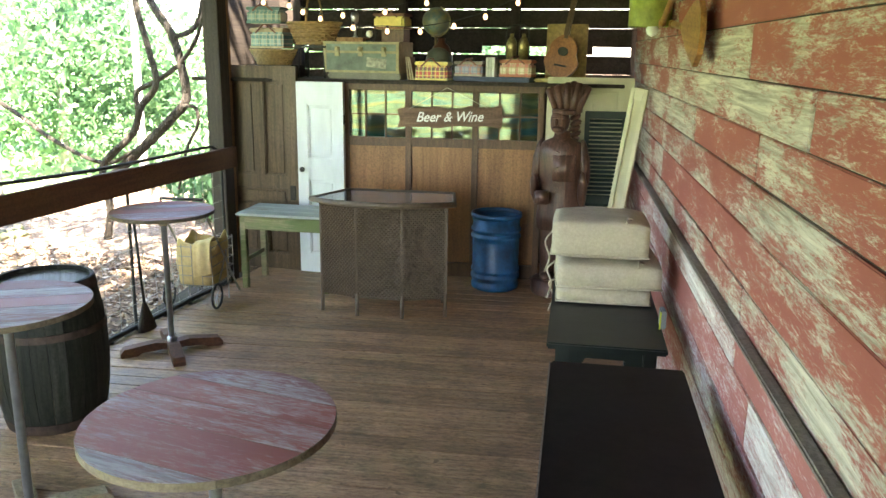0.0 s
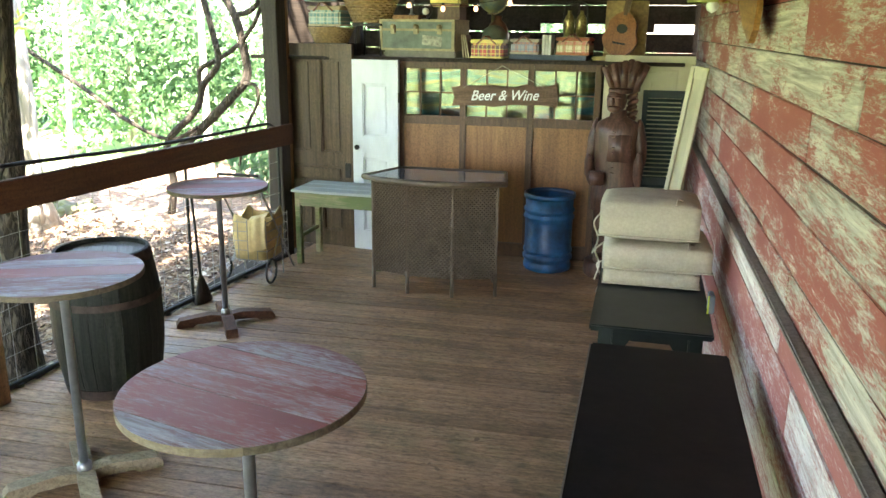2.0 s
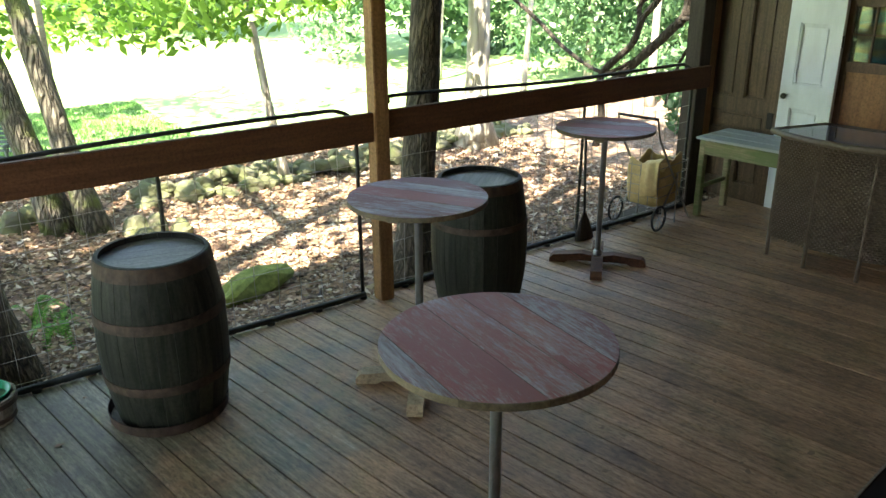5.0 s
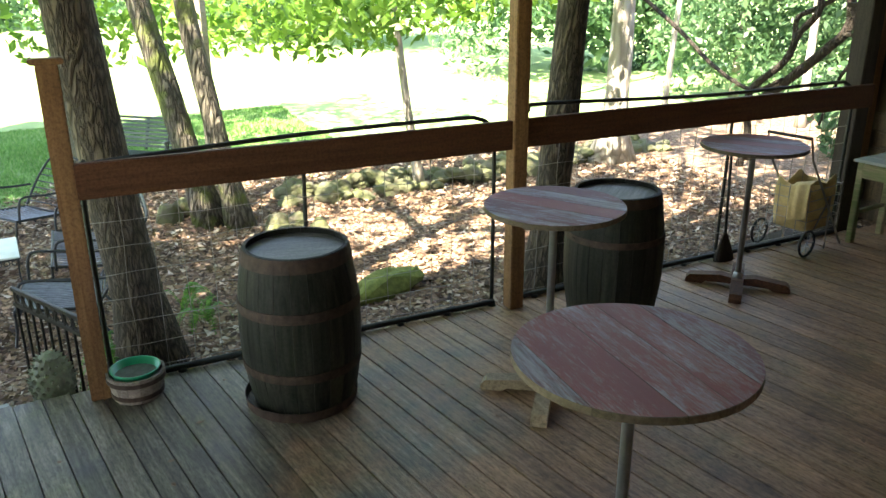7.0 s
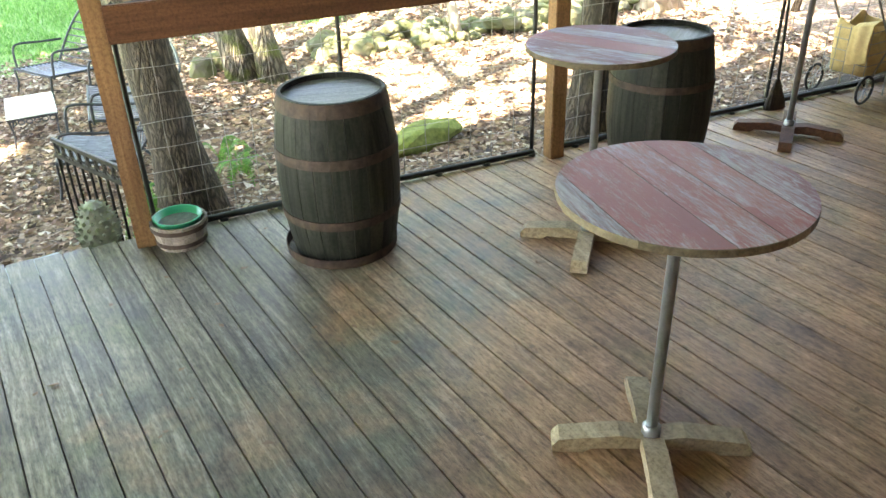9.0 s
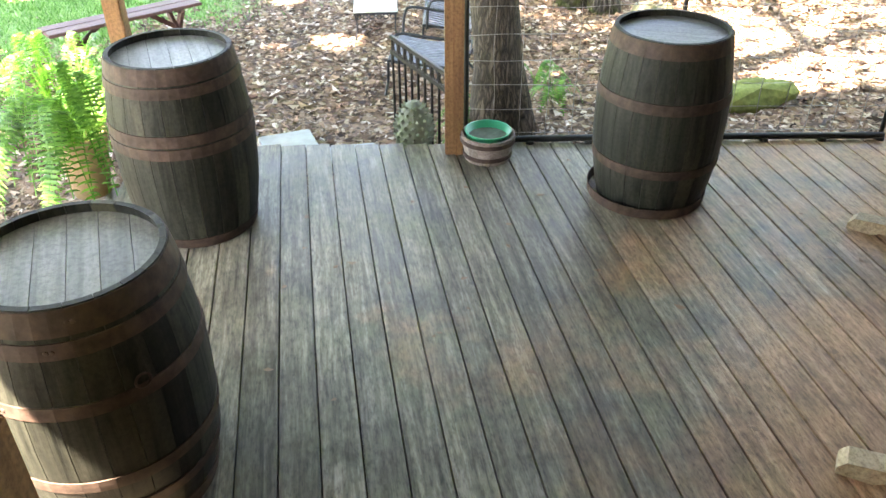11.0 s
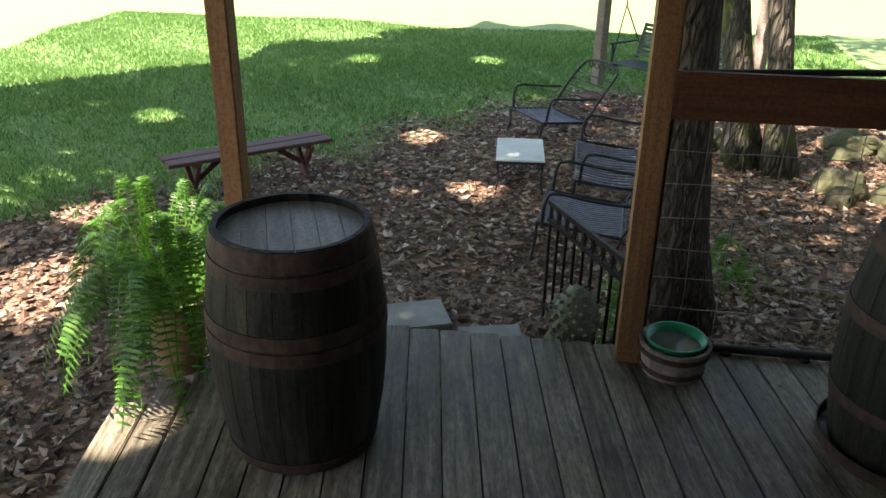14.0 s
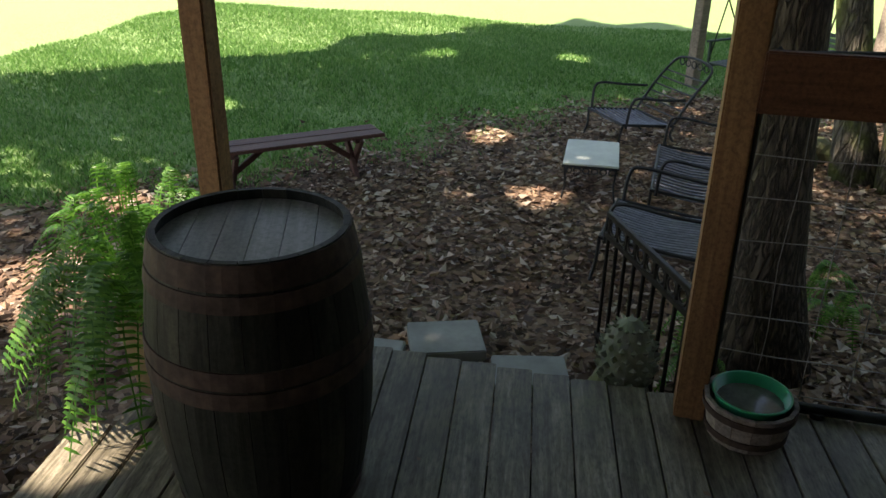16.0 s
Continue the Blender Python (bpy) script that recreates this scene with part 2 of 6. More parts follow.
TABLEEDGE = wood("table_edge", (0.11, 0.08, 0.05), (0.23, 0.18, 0.12), 0, 0.8, 9.0)
FOOTWOOD = wood("raw_lumber", (0.30, 0.22, 0.13), (0.50, 0.40, 0.26), 0, 0.75, 8.0, 0.3)
PIPE = plain("galvanised_pipe", (0.42, 0.44, 0.45), 0.38, 0.75, 0.2, 20.0, 0.1)
DARKPIPE = plain("dark_pipe", (0.03, 0.035, 0.032), 0.6, 0.4, 0.4)
WIRE = plain("old_wire", (0.30, 0.28, 0.25), 0.55, 0.4, 0.3)
BLACKPAINT = plain("chipped_black_paint", (0.010, 0.008, 0.008), 0.6, 0.0, 0.5, 9.0, 0.2, spec=0.2)
GREENBLACK = plain("dark_green_black_paint", (0.012, 0.018, 0.018), 0.35, 0.0, 0.4, 9.0, 0.2, spec=0.3)
CUSHION = plain("beige_canvas", (0.42, 0.37, 0.28), 0.95, 0.0, 0.12, 60.0, 0.25)
BLUE = plain("blue_plastic", (0.006, 0.075, 0.23), 0.42, 0.0, 0.8, 5.0, 0.15, (0.012, 0.15, 0.36))
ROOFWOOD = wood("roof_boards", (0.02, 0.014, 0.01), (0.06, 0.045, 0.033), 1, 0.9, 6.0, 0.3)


# ---------------------------------------------------------------- builders
def part(name, bm, mat, parent=None, label="", smooth=False):
    """One mesh object out of a bmesh, under a thing or a part."""
    me = bpy.data.meshes.new(name)
    bm.to_mesh(me)
    bm.free()
    for m in mat if isinstance(mat, (list, tuple)) else (mat,):
        me.materials.append(m)
    if smooth:
        for p in me.polygons:
            p.use_smooth = True
    ob = new(name, me)
    if parent:
        ob.parent = parent
    if label:
        tagged(ob, label)
    return ob


def thing(name, label, category, m=None, group="", kind=""):
    ob = new(name)
    ob.empty_display_size = 0.1
    if m is not None:
        ob.matrix_basis = m
    return tagged(ob, label, category, group, kind)


def box(size, at=(0, 0, 0), rot=(0, 0, 0), bevel=0.006, bm=None):
    """A bevelled block; at is its centre."""
    bm = bm or bmesh.new()
    r = bmesh.ops.create_cube(bm, size=1.0)
    vs = r["verts"]
    bmesh.ops.scale(bm, vec=size, verts=vs)
    if bevel:
        es = list({e for v in vs for e in v.link_edges})
        b = bmesh.ops.bevel(bm, geom=es, offset=min(bevel, min(size) * 0.3), segments=2, affect="EDGES")
        vs = list({v for f in b["faces"] for v in f.verts} | {v for v in vs if v.is_valid})
        grow = set(vs)
        for v in vs:
            for e in v.link_edges:
                grow.add(e.other_vert(v))
        vs = list(grow)
    bmesh.ops.transform(bm, matrix=pose(*at, *rot), verts=vs)
    return bm


def lathe(profile, segs=32, bm=None, m=None, cap=True):
    """Turn (radius, height) pairs round z."""
    bm = bm or bmesh.new()
    rings = []
    for r, z in profile:
        rings.append([bm.verts.new((r * math.cos(2 * math.pi * i / segs), r * math.sin(2 * math.pi * i / segs), z)) for i in range(segs)])
    for a, b in zip(rings, rings[1:]):
        for i in range(segs):
            bm.faces.new((a[i], a[(i + 1) % segs], b[(i + 1) % segs], b[i]))
    if cap:
        bm.faces.new(rings[0][::-1])
        bm.faces.new(rings[-1])
    if m is not None:
        bmesh.ops.transform(bm, matrix=m, verts=[v for ring in rings for v in ring])
    return bm


def tube(points, radius, segs=8, bm=None, closed=False):
    """A round bar along points; radius may be a list."""
    bm = bm or bmesh.new()
    pts = [Vector(p) for p in points]
    rad = radius if isinstance(radius, (list, tuple)) else [radius] * len(pts)
    rings = []
    ref = None
    for i, p in enumerate(pts):
        d = (pts[min(i + 1, len(pts) - 1)] - pts[max(i - 1, 0)])
        if closed:
            d = pts[(i + 1) % len(pts)] - pts[i - 1]
        d.normalize()
        if ref is None:
            ref = d.orthogonal().normalized()
        ref = (ref - d * ref.dot(d)).normalized()
        side = d.cross(ref)
        rings.append([bm.verts.new(p + (ref * math.cos(2 * math.pi * k / segs) + side * math.sin(2 * math.pi * k / segs)) * rad[i]) for k in range(segs)])
    pairs = list(zip(rings, rings[1:]))
    if closed:
        pairs.append((rings[-1], rings[0]))
    for a, b in pairs:
        for k in range(segs):
            bm.faces.new((a[k], a[(k + 1) % segs], b[(k + 1) % segs], b[k]))
    if not closed:
        bm.faces.new(rings[0][::-1])
        bm.faces.new(rings[-1])
    return bm


def smooth_line(points, steps=6):
    """Points along a Catmull-Rom curve."""
    p = [Vector(q) for q in points]
    p = [p[0] * 2 - p[1]] + p + [p[-1] * 2 - p[-2]]
    out = []
    for i in range(1, len(p) - 2):
        a, b, c, d = p[i - 1:i + 3]
        for k in range(steps):
            t = k / steps
            out.append(0.5 * ((2 * b) + (c - a) * t + (2 * a - 5 * b + 4 * c - d) * t * t + (3 * b - a - 3 * c + d) * t ** 3))
    out.append(p[-2])
    return out


def extrude_outline(points, depth, bm=None):
    """A flat outline in x and z, given depth along y."""
    bm = bm or bmesh.new()
    a = [bm.verts.new((x, -depth / 2, z)) for x, z in points]
    b = [bm.verts.new((x, depth / 2, z)) for x, z in points]
    n = len(points)
    bm.faces.new(a)
    bm.faces.new(b[::-1])
    for i in range(n):
        bm.faces.new((a[i], b[i], b[(i + 1) % n], a[(i + 1) % n]))
    bmesh.ops.recalc_face_normals(bm, faces=bm.faces)
    return bm


def cloud(name, verts, faces, mat, label, category):
    """Uncountable stuff in one mesh."""
    me = bpy.data.meshes.new(name)
    me.from_pydata(verts, [], faces)
    me.materials.append(mat)
    return tagged(new(name, me), label, category, kind="stuff")


GROUND = -0.30
WALL_TURN = math.degrees(math.atan(0.13))          # the barn wall runs a little askew


def wall_x(y):
    return 4.13 - 0.13 * (y - 3.1)

# ---------------------------------------------------------------- floor and ground
random.seed(4)
floor = tagged(new("floor"), "weathered grey-brown wooden porch deck of narrow boards", "floor", kind="structure")
part("joist", box((4.9, 8.4, 0.14), (2.45, 2.75, -0.115), (0, 0, 8), bevel=0), ROOFWOOD, floor)
BOARD_W = 0.1433

def ground_height(x, y):
    far = max(0.0, math.hypot(x, y) - 4.0)
    return GROUND + 0.03 * math.sin(x * 1.3 + y * 0.7) + 0.02 * math.sin(2.9 * x - 1.7 * y) + 0.004 * far


def ground_material():
    m, nd, lk, n = material("leaf_litter_and_lawn", 0.95)
    v = coords(nd, lk, (1, 1, 1), False)
    a = nd.new("ShaderNodeTexVoronoi")
    a.inputs["Scale"].default_value = 32.0
    lk.new(v, a.inputs[0])
    hue = nd.new("ShaderNodeSeparateColor")
    lk.new(a.outputs["Color"], hue.inputs[0])
    litter = ramp(nd, lk, hue.outputs[0], [(0.0, (0.06, 0.04, 0.028)), (0.4, (0.17, 0.105, 0.066)), (0.75, (0.27, 0.18, 0.12)), (1.0, (0.36, 0.28, 0.22))])
    fine = noise_tex(nd, lk, v, 30.0, 6.0)
    litter = mix(nd, lk, 1.0, litter, ramp(nd, lk, fine, [(0.3, (0.6, 0.6, 0.6)), (0.7, (1.1, 1.1, 1.1))]), "MULTIPLY")
    green = ramp(nd, lk, noise_tex(nd, lk, v, 55.0, 5.0), [(0.3, (0.11, 0.21, 0.06)), (0.7, (0.34, 0.50, 0.22))])
    sep = nd.new("ShaderNodeSeparateXYZ")
    lk.new(v, sep.inputs[0])
    # lawn lies beyond a curved edge; moss and weeds break it up
    ex = nd.new("ShaderNodeMath"); ex.operation = "MULTIPLY_ADD"
    ex.inputs[1].default_value = 1.1
    cap_y = nd.new("ShaderNodeMath"); cap_y.operation = "MINIMUM"
    cap_y.inputs[1].default_value = 0.1
    lk.new(sep.outputs[1], cap_y.inputs[0])
    lk.new(cap_y.outputs[0], ex.inputs[0]); lk.new(sep.outputs[0], ex.inputs[2])
    wob = noise_tex(nd, lk, v, 1.3, 6.0, 0.7)
    ad = nd.new("ShaderNodeMath"); ad.operation = "MULTIPLY_ADD"
    ad.inputs[1].default_value = 3.0
    lk.new(wob, ad.inputs[0]); lk.new(ex.outputs[0], ad.inputs[2])
    mr = nd.new("ShaderNodeMapRange")
    mr.inputs[1].default_value, mr.inputs[2].default_value = -4.4, -5.2
    lk.new(ad.outputs[0], mr.inputs[0])
    col = mix(nd, lk, mr.outputs[0], litter, green)
    lk.new(col, n.inputs["Base Color"])
    bump(nd, lk, n, mix(nd, lk, 0.5, hue.outputs[0], fine), 0.8, 0.03)
    return m


GROUNDMAT = ground_material()
bm = bmesh.new()
xs = [-400, -150, -70, -40] + [-28 + 0.7 * i for i in range(57)] + [20, 60, 400]
ys = [-400, -120, -50, -30] + [-18 + 0.7 * i for i in range(66)] + [40, 80, 400]
grid = [[bm.verts.new((x, y, ground_height(x, y) if abs(x) < 60 and abs(y) < 60 else GROUND)) for y in ys] for x in xs]
for i in range(len(xs) - 1):
    for j in range(len(ys) - 1):
        bm.faces.new((grid[i][j], grid[i + 1][j], grid[i + 1][j + 1], grid[i][j + 1]))
tagged(part("ground", bm, GROUNDMAT, smooth=True), "brown leaf litter turning into a green lawn", "ground", kind="structure")

# ---------------------------------------------------------------- barn wall, far wall, roof
wall_east = tagged(new("wall_east"), "barn wall of rough boards with flaking red paint", "wall", kind="structure")
wall_east.matrix_basis = pose(wall_x(0), 0, 0, 0, 0, WALL_TURN)
WALL_FROM, WALL_TO = 0.62, 8.6
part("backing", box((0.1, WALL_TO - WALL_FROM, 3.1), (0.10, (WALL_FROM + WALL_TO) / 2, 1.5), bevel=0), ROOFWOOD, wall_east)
part("ledge", box((0.05, WALL_TO - WALL_FROM, 0.022), (0.012, (WALL_FROM + WALL_TO) / 2, 1.165)), GREYCAP, wall_east, "grey weathered ledge board")

# far wall of dark boards with slits of daylight
wall_north = tagged(new("wall_north"), "dark open-jointed barn boards with daylight in the gaps", "wall", kind="structure")
z = -0.3
k = 0
while z < 3.4:
    h = 0.2
    gap = (0.003, 0.012, 0.003, 0.006)[k % 4]
    if 2.1 < z + h < 2.3:
        gap = 0.10
    part("board", box((4.9, 0.03, h), (1.55, 8.9, z + h / 2), bevel=0.003), ROOFWOOD, wall_north)
    z += h + gap
    k += 1
part("batten", box((2.2, 0.03, 0.14), (0.6, 8.86, 2.25), bevel=0.003), ROOFWOOD, wall_north)
part("batten", box((0.45, 0.03, 0.14), (2.75, 8.86, 2.25), bevel=0.003), ROOFWOOD, wall_north)
for x in (-0.6, 0.75, 2.1, 3.45):
    part("stud", box((0.1, 0.1, 3.6), (x, 8.8, 1.4)), DARKPOST, wall_north)
wall_west = tagged(new("wall_west"), "dark barn side wall", "wall", kind="structure")
part("board", box((0.05, 1.6, 3.6), (-0.92, 8.1, 1.4)), ROOFWOOD, wall_west)

# roof out of view; its south overhang is lengthened to shade the deck
bm = bmesh.new()
for i in range(17):
    box((0.345, 11.65, 0.03), (-0.55 + 0.35 * i + 0.17, 3.275, 3.02), bevel=0, bm=bm)
for i in range(10):
    box((5.7, 0.05, 0.14), (2.3, -1.6 + 1.1 * i, 2.93), bevel=0, bm=bm)
tagged(part("ceiling", bm, ROOFWOOD), "dark wooden porch roof boards on rafters, unseen, extended south for shade", "ceiling", kind="structure")
tagged(part("eaves_beam", box((0.12, 8.9, 0.2), (-0.02, 2.6, 2.78)), DARKPOST), "dark timber beam under the porch roof edge", "beam", kind="structure")


PALEWOOD = wood("pale_rough_wood", (0.20, 0.165, 0.095), (0.44, 0.38, 0.25), 2, 0.85, 9.0)


def timber_post(x, y, z0, z1, w, mat, label, lean=(0, 0)):
    t = thing("post", label, "post", pose(x, y, z0, lean[0], lean[1], 0))
    part("shaft", box((w, w, z1 - z0), (0, 0, (z1 - z0) / 2), bevel=0.006), mat, t)
    return t


timber_post(-0.02, 2.73, -0.05, 2.7, 0.105, POSTWOOD, "square brown cedar post holding up the porch roof")
newel = timber_post(0.0, 0.045, -0.05, 1.80, 0.105, POSTWOOD, "square cedar newel post with a flat cap", (0, -2.5))
part("cap", box((0.16, 0.16, 0.03), (0, 0, 1.865)), POSTWOOD, newel)
timber_post(0.27, -1.632, -0.02, 2.9, 0.086, POSTWOOD, "square orange cedar post at the deck corner")
timber_post(4.297, 0.62, -0.02, 2.9, 0.115, PALEWOOD, "rough pale corner post at the end of the barn wall")
timber_post(-0.22, 6.27, -0.3, 2.9, 0.16, DARKPOST, "dark weathered barn post beside the brown door")
timber_post(-0.36, 6.62, -0.3, 2.9, 0.11, POSTWOOD, "pale timber post behind the brown door")
for i, (y0, y1) in enumerate(((0.09, 2.68), (2.78, 6.2))):
    r = thing("rail_board", "wide dark brown rail board between the posts", "railing", pose(-0.01 - 0.02 * i, (y0 + y1) / 2, 1.215))
    part("board", box((0.042, y1 - y0, 0.19), bevel=0.006), RAILWOOD, r)

# boundary on the deck's house side, behind the camera's start
YELLOW = plain("yellow_green_paint", (0.46, 0.45, 0.20), 0.6, 0.0, 0.15, 5.0)
# unseen dark walls, added to hold back light reaching the deck
wall_screen = tagged(new("wall_screen"), "plain dark unseen wall added behind the porch entrance to block light", "wall", kind="structure")
part("boards", box((0.12, 4.4, 3.3), (5.0, -1.2, 1.35)), ROOFWOOD, wall_screen)
part("side", box((1.45, 0.1, 3.3), (4.21, -1.9, 1.35)), ROOFWOOD, wall_screen)
part("return", box((0.6, 0.12, 3.3), (4.72, 0.95, 1.35)), ROOFWOOD, wall_screen)
jamb = thing("door_jamb", "yellow-green painted jamb board over a brown timber sill", "door frame", pose(3.26, -1.33, 0))
part("board", box((0.12, 1.0, 1.85), (0, 0, 2.03)), YELLOW, jamb)
part("sill", box((0.125, 1.0, 1.10), (0, 0, 0.55)), POSTWOOD, jamb)

# ---------------------------------------------------------------- barrels
FULL_HOOPS = ((0.035, 0.065), (0.17, 0.04), (0.30, 0.042), (0.585, 0.042), (0.715, 0.04), (0.855, 0.06))


def barrel(x, y, turn, label, hoops=FULL_HOOPS, slipped=False):
    b = thing("barrel", label, "barrel", pose(x, y, 0, 0, 0, turn), "barrels on the deck")
    H, R0, R1 = 0.89, 0.272, 0.325

    def rad(z):
        u = 2 * z / H - 1
        return R1 - (R1 - R0) * (abs(u) ** 2.1)
    n = 22
    for i in range(n):
        a0, a1 = 2 * math.pi * i / n, 2 * math.pi * (i + 1) / n
        gap = 0.0012
        bm = bmesh.new()
        cols = []
        for j in range(9):
            z = H * j / 8
            r = rad(z)
            row = []
            for rr in (r, r - 0.019):
                for q in range(4):
                    aa = a0 + gap / r + (a1 - a0 - 2 * gap / r) * q / 3
                    row.append(bm.verts.new((rr * math.cos(aa), rr * math.sin(aa), z)))
            cols.append(row)
        for p, q in zip(cols, cols[1:]):
            for k in range(3):
                bm.faces.new((p[k], p[k + 1], q[k + 1], q[k]))
                bm.faces.new((p[k + 5], p[k + 4], q[k + 4], q[k + 5]))
            bm.faces.new((p[3], p[7], q[7], q[3]))
            bm.faces.new((p[4], p[0], q[0], q[4]))
        for p in (cols[0], cols[-1]):
            bm.faces.new((p[0], p[1], p[2], p[3], p[7], p[6], p[5], p[4]))
        bmesh.ops.recalc_face_normals(bm, faces=bm.faces)
        part("stave", bm, BARREL, b)
    for z, h in hoops:
        prof = [(rad(z - h / 2) - 0.004, z - h / 2), (rad(z - h / 2) + 0.0045, z - h / 2), (rad(z) + 0.005, z), (rad(z + h / 2) + 0.0045, z + h / 2), (rad(z + h / 2) - 0.004, z + h / 2)]
        hoop = part("hoop", lathe(prof, 44, cap=False), HOOP, b, "rusted iron hoop")
        rv = bmesh.new()
        a = 0.6 + z * 3
        for da in (0, 0.05):
            lathe([(0.0, 0.004), (0.006, 0.003), (0.008, 0)], 8, rv, pose(math.cos(a + da) * (rad(z) + 0.004), math.sin(a + da) * (rad(z) + 0.004), z, 0, 90, math.degrees(a + da)), False)
        part("rivet", rv, HOOP, hoop)
    if slipped:
        ring = part("hoop", lathe([(0.297, 0), (0.301, 0), (0.308, 0.055), (0.304, 0.055)], 44, cap=False), HOOP, b, "loose rusted hoop slipped down to the deck")
        ring.matrix_basis = pose(-0.018, -0.012, 0.002)
    ri = rad(0.86) - 0.018
    for i in range(6):
        w = 2 * ri / 6
        y0 = -ri + w * i + 0.001
        y1 = y0 + w - 0.002
        pts = []
        for k in range(7):
            yy = y0 + (y1 - y0) * k / 6
            pts.append((math.sqrt(max(0.0, ri * ri - yy * yy)), yy))
        outline = pts + [(-px, py) for px, py in reversed(pts)]
        bm = bmesh.new()
        lo = [bm.verts.new((px, py, 0.838)) for px, py in outline]
        hi = [bm.verts.new((px, py, 0.858)) for px, py in outline]
        bm.faces.new(hi)
        bm.faces.new(lo[::-1])
        m = len(outline)
        for k in range(m):
            bm.faces.new((lo[k], lo[(k + 1) % m], hi[(k + 1) % m], hi[k]))
        bmesh.ops.remove_doubles(bm, verts=bm.verts, dist=0.0005)
        part("head_board", bm, HEADWOOD, b)
    return b


b2 = barrel(0.735, -1.253, 20, "dark weathered oak barrel with rusty hoops by the deck edge", ((0.03, 0.05), (0.515, 0.05), (0.575, 0.052), (0.785, 0.046), (0.852, 0.068)))
b3 = barrel(0.495, 1.067, 75, "black-stained oak barrel with rusty hoops beside the rail", ((0.25, 0.05), (0.59, 0.052), (0.852, 0.068)), True)
b4 = barrel(0.41, 3.23, 130, "black oak barrel standing behind a pub table", ((0.035, 0.065), (0.60, 0.042), (0.855, 0.06)))
b1 = barrel(2.37, -1.10, 200, "large dark oak barrel with a pale dusty head and sunlit side", ((0.035, 0.065), (0.17, 0.04), (0.30, 0.042), (0.585, 0.042), (0.775, 0.046), (0.85, 0.072)))
eye = part("ring_pull", tube([(0.022 * math.cos(a * 0.524), 0, 0.022 * math.sin(a * 0.524)) for a in range(12)], 0.004, 6, closed=True), HOOP, b1, "small iron ring", True)
eye.matrix_basis = pose(0.325 * math.cos(radians(205)), 0.325 * math.sin(radians(205)), 0.62, 0, 0, 295)

# ---------------------------------------------------------------- pub tables
def pub_table(x, y, turn, foot_turn, label, z_top=1.07, lean=(0, 0), grey=(0, 4), R=0.395, feet=FOOTWOOD):
    t = thing("pub_table", label, "table", pose(x, y, 0, lean[0], lean[1], 0), "round pub tables")
    top = new("tabletop")
    top.parent = t
    top.matrix_basis = pose(0, 0, 0, 0, 0, turn)
    cuts = (-R, -0.77 * R, -0.2 * R, 0.2 * R, 0.58 * R, R)
    for b_i, (y0, y1) in enumerate(zip(cuts, cuts[1:])):
        pts = []
        for k in range(11):
            yy = y0 + 0.001 + (y1 - y0 - 0.002) * k / 10
            pts.append((math.sqrt(max(1e-6, R * R - yy * yy)), yy))
        outline = pts + [(-a, b) for a, b in reversed(pts)]
        bm = bmesh.new()
        lo = [bm.verts.new((a, b, z_top - 0.026)) for a, b in outline]
        mid = [bm.verts.new((a, b, z_top - 0.003)) for a, b in outline]
        hi = [bm.verts.new((a * 0.994, b, z_top)) for a, b in outline]
        bm.faces.new(hi)
        bm.faces.new(lo[::-1])
        m = len(outline)
        for p, q in ((lo, mid), (mid, hi)):
            for k in range(m):
                f = bm.faces.new((p[k], p[(k + 1) % m], q[(k + 1) % m], q[k]))
                f.material_index = 1
        bm.normal_update()
        part("plank", bm, (TABLEGREY if b_i in grey else TABLEWOOD, TABLEEDGE), top)
    part("batten", box((0.06, 0.6, 0.03), (0, 0, z_top - 0.042), (0, 0, turn)), TABLEEDGE, t)
    part("pole", lathe([(0.021, 0.05), (0.021, z_top - 0.05), (0.05, z_top - 0.045), (0.05, z_top - 0.03)], 20), PIPE, t, "grey galvanised steel pipe", True)
    for a in (0, 90, 180, 270):
        pts = [(0.03, 0.07), (0.12, 0.085), (0.34, 0.06), (0.365, 0.03), (0.365, 0.0), (0.25, 0.0), (0.22, 0.02), (0.08, 0.025), (0.03, 0.02)]
        bm = extrude_outline(pts, 0.085)
        bmesh.ops.transform(bm, matrix=pose(0, 0, 0, 0, 0, foot_turn + a), verts=bm.verts)
        part("foot", bm, feet, t, "curved lumber foot")
    part("collar", lathe([(0.035, 0.03), (0.035, 0.1), (0.025, 0.11)], 18), PIPE, t, smooth=True)
    return t


pub_table(2.56, 1.58, -6, 62, "round pub table with worn red board top on steel pipe", grey=(0, 4))
pub_table(1.10, 2.265, 30, 50, "round pub table with a faded purple-grey board top", 1.092, grey=(0, 1, 3, 4), R=0.364)
pub_table(0.42, 4.40, 35, 42, "small round pub table with a dark weathered top", 1.066, grey=(1, 3), R=0.36, feet=RAILWOOD)

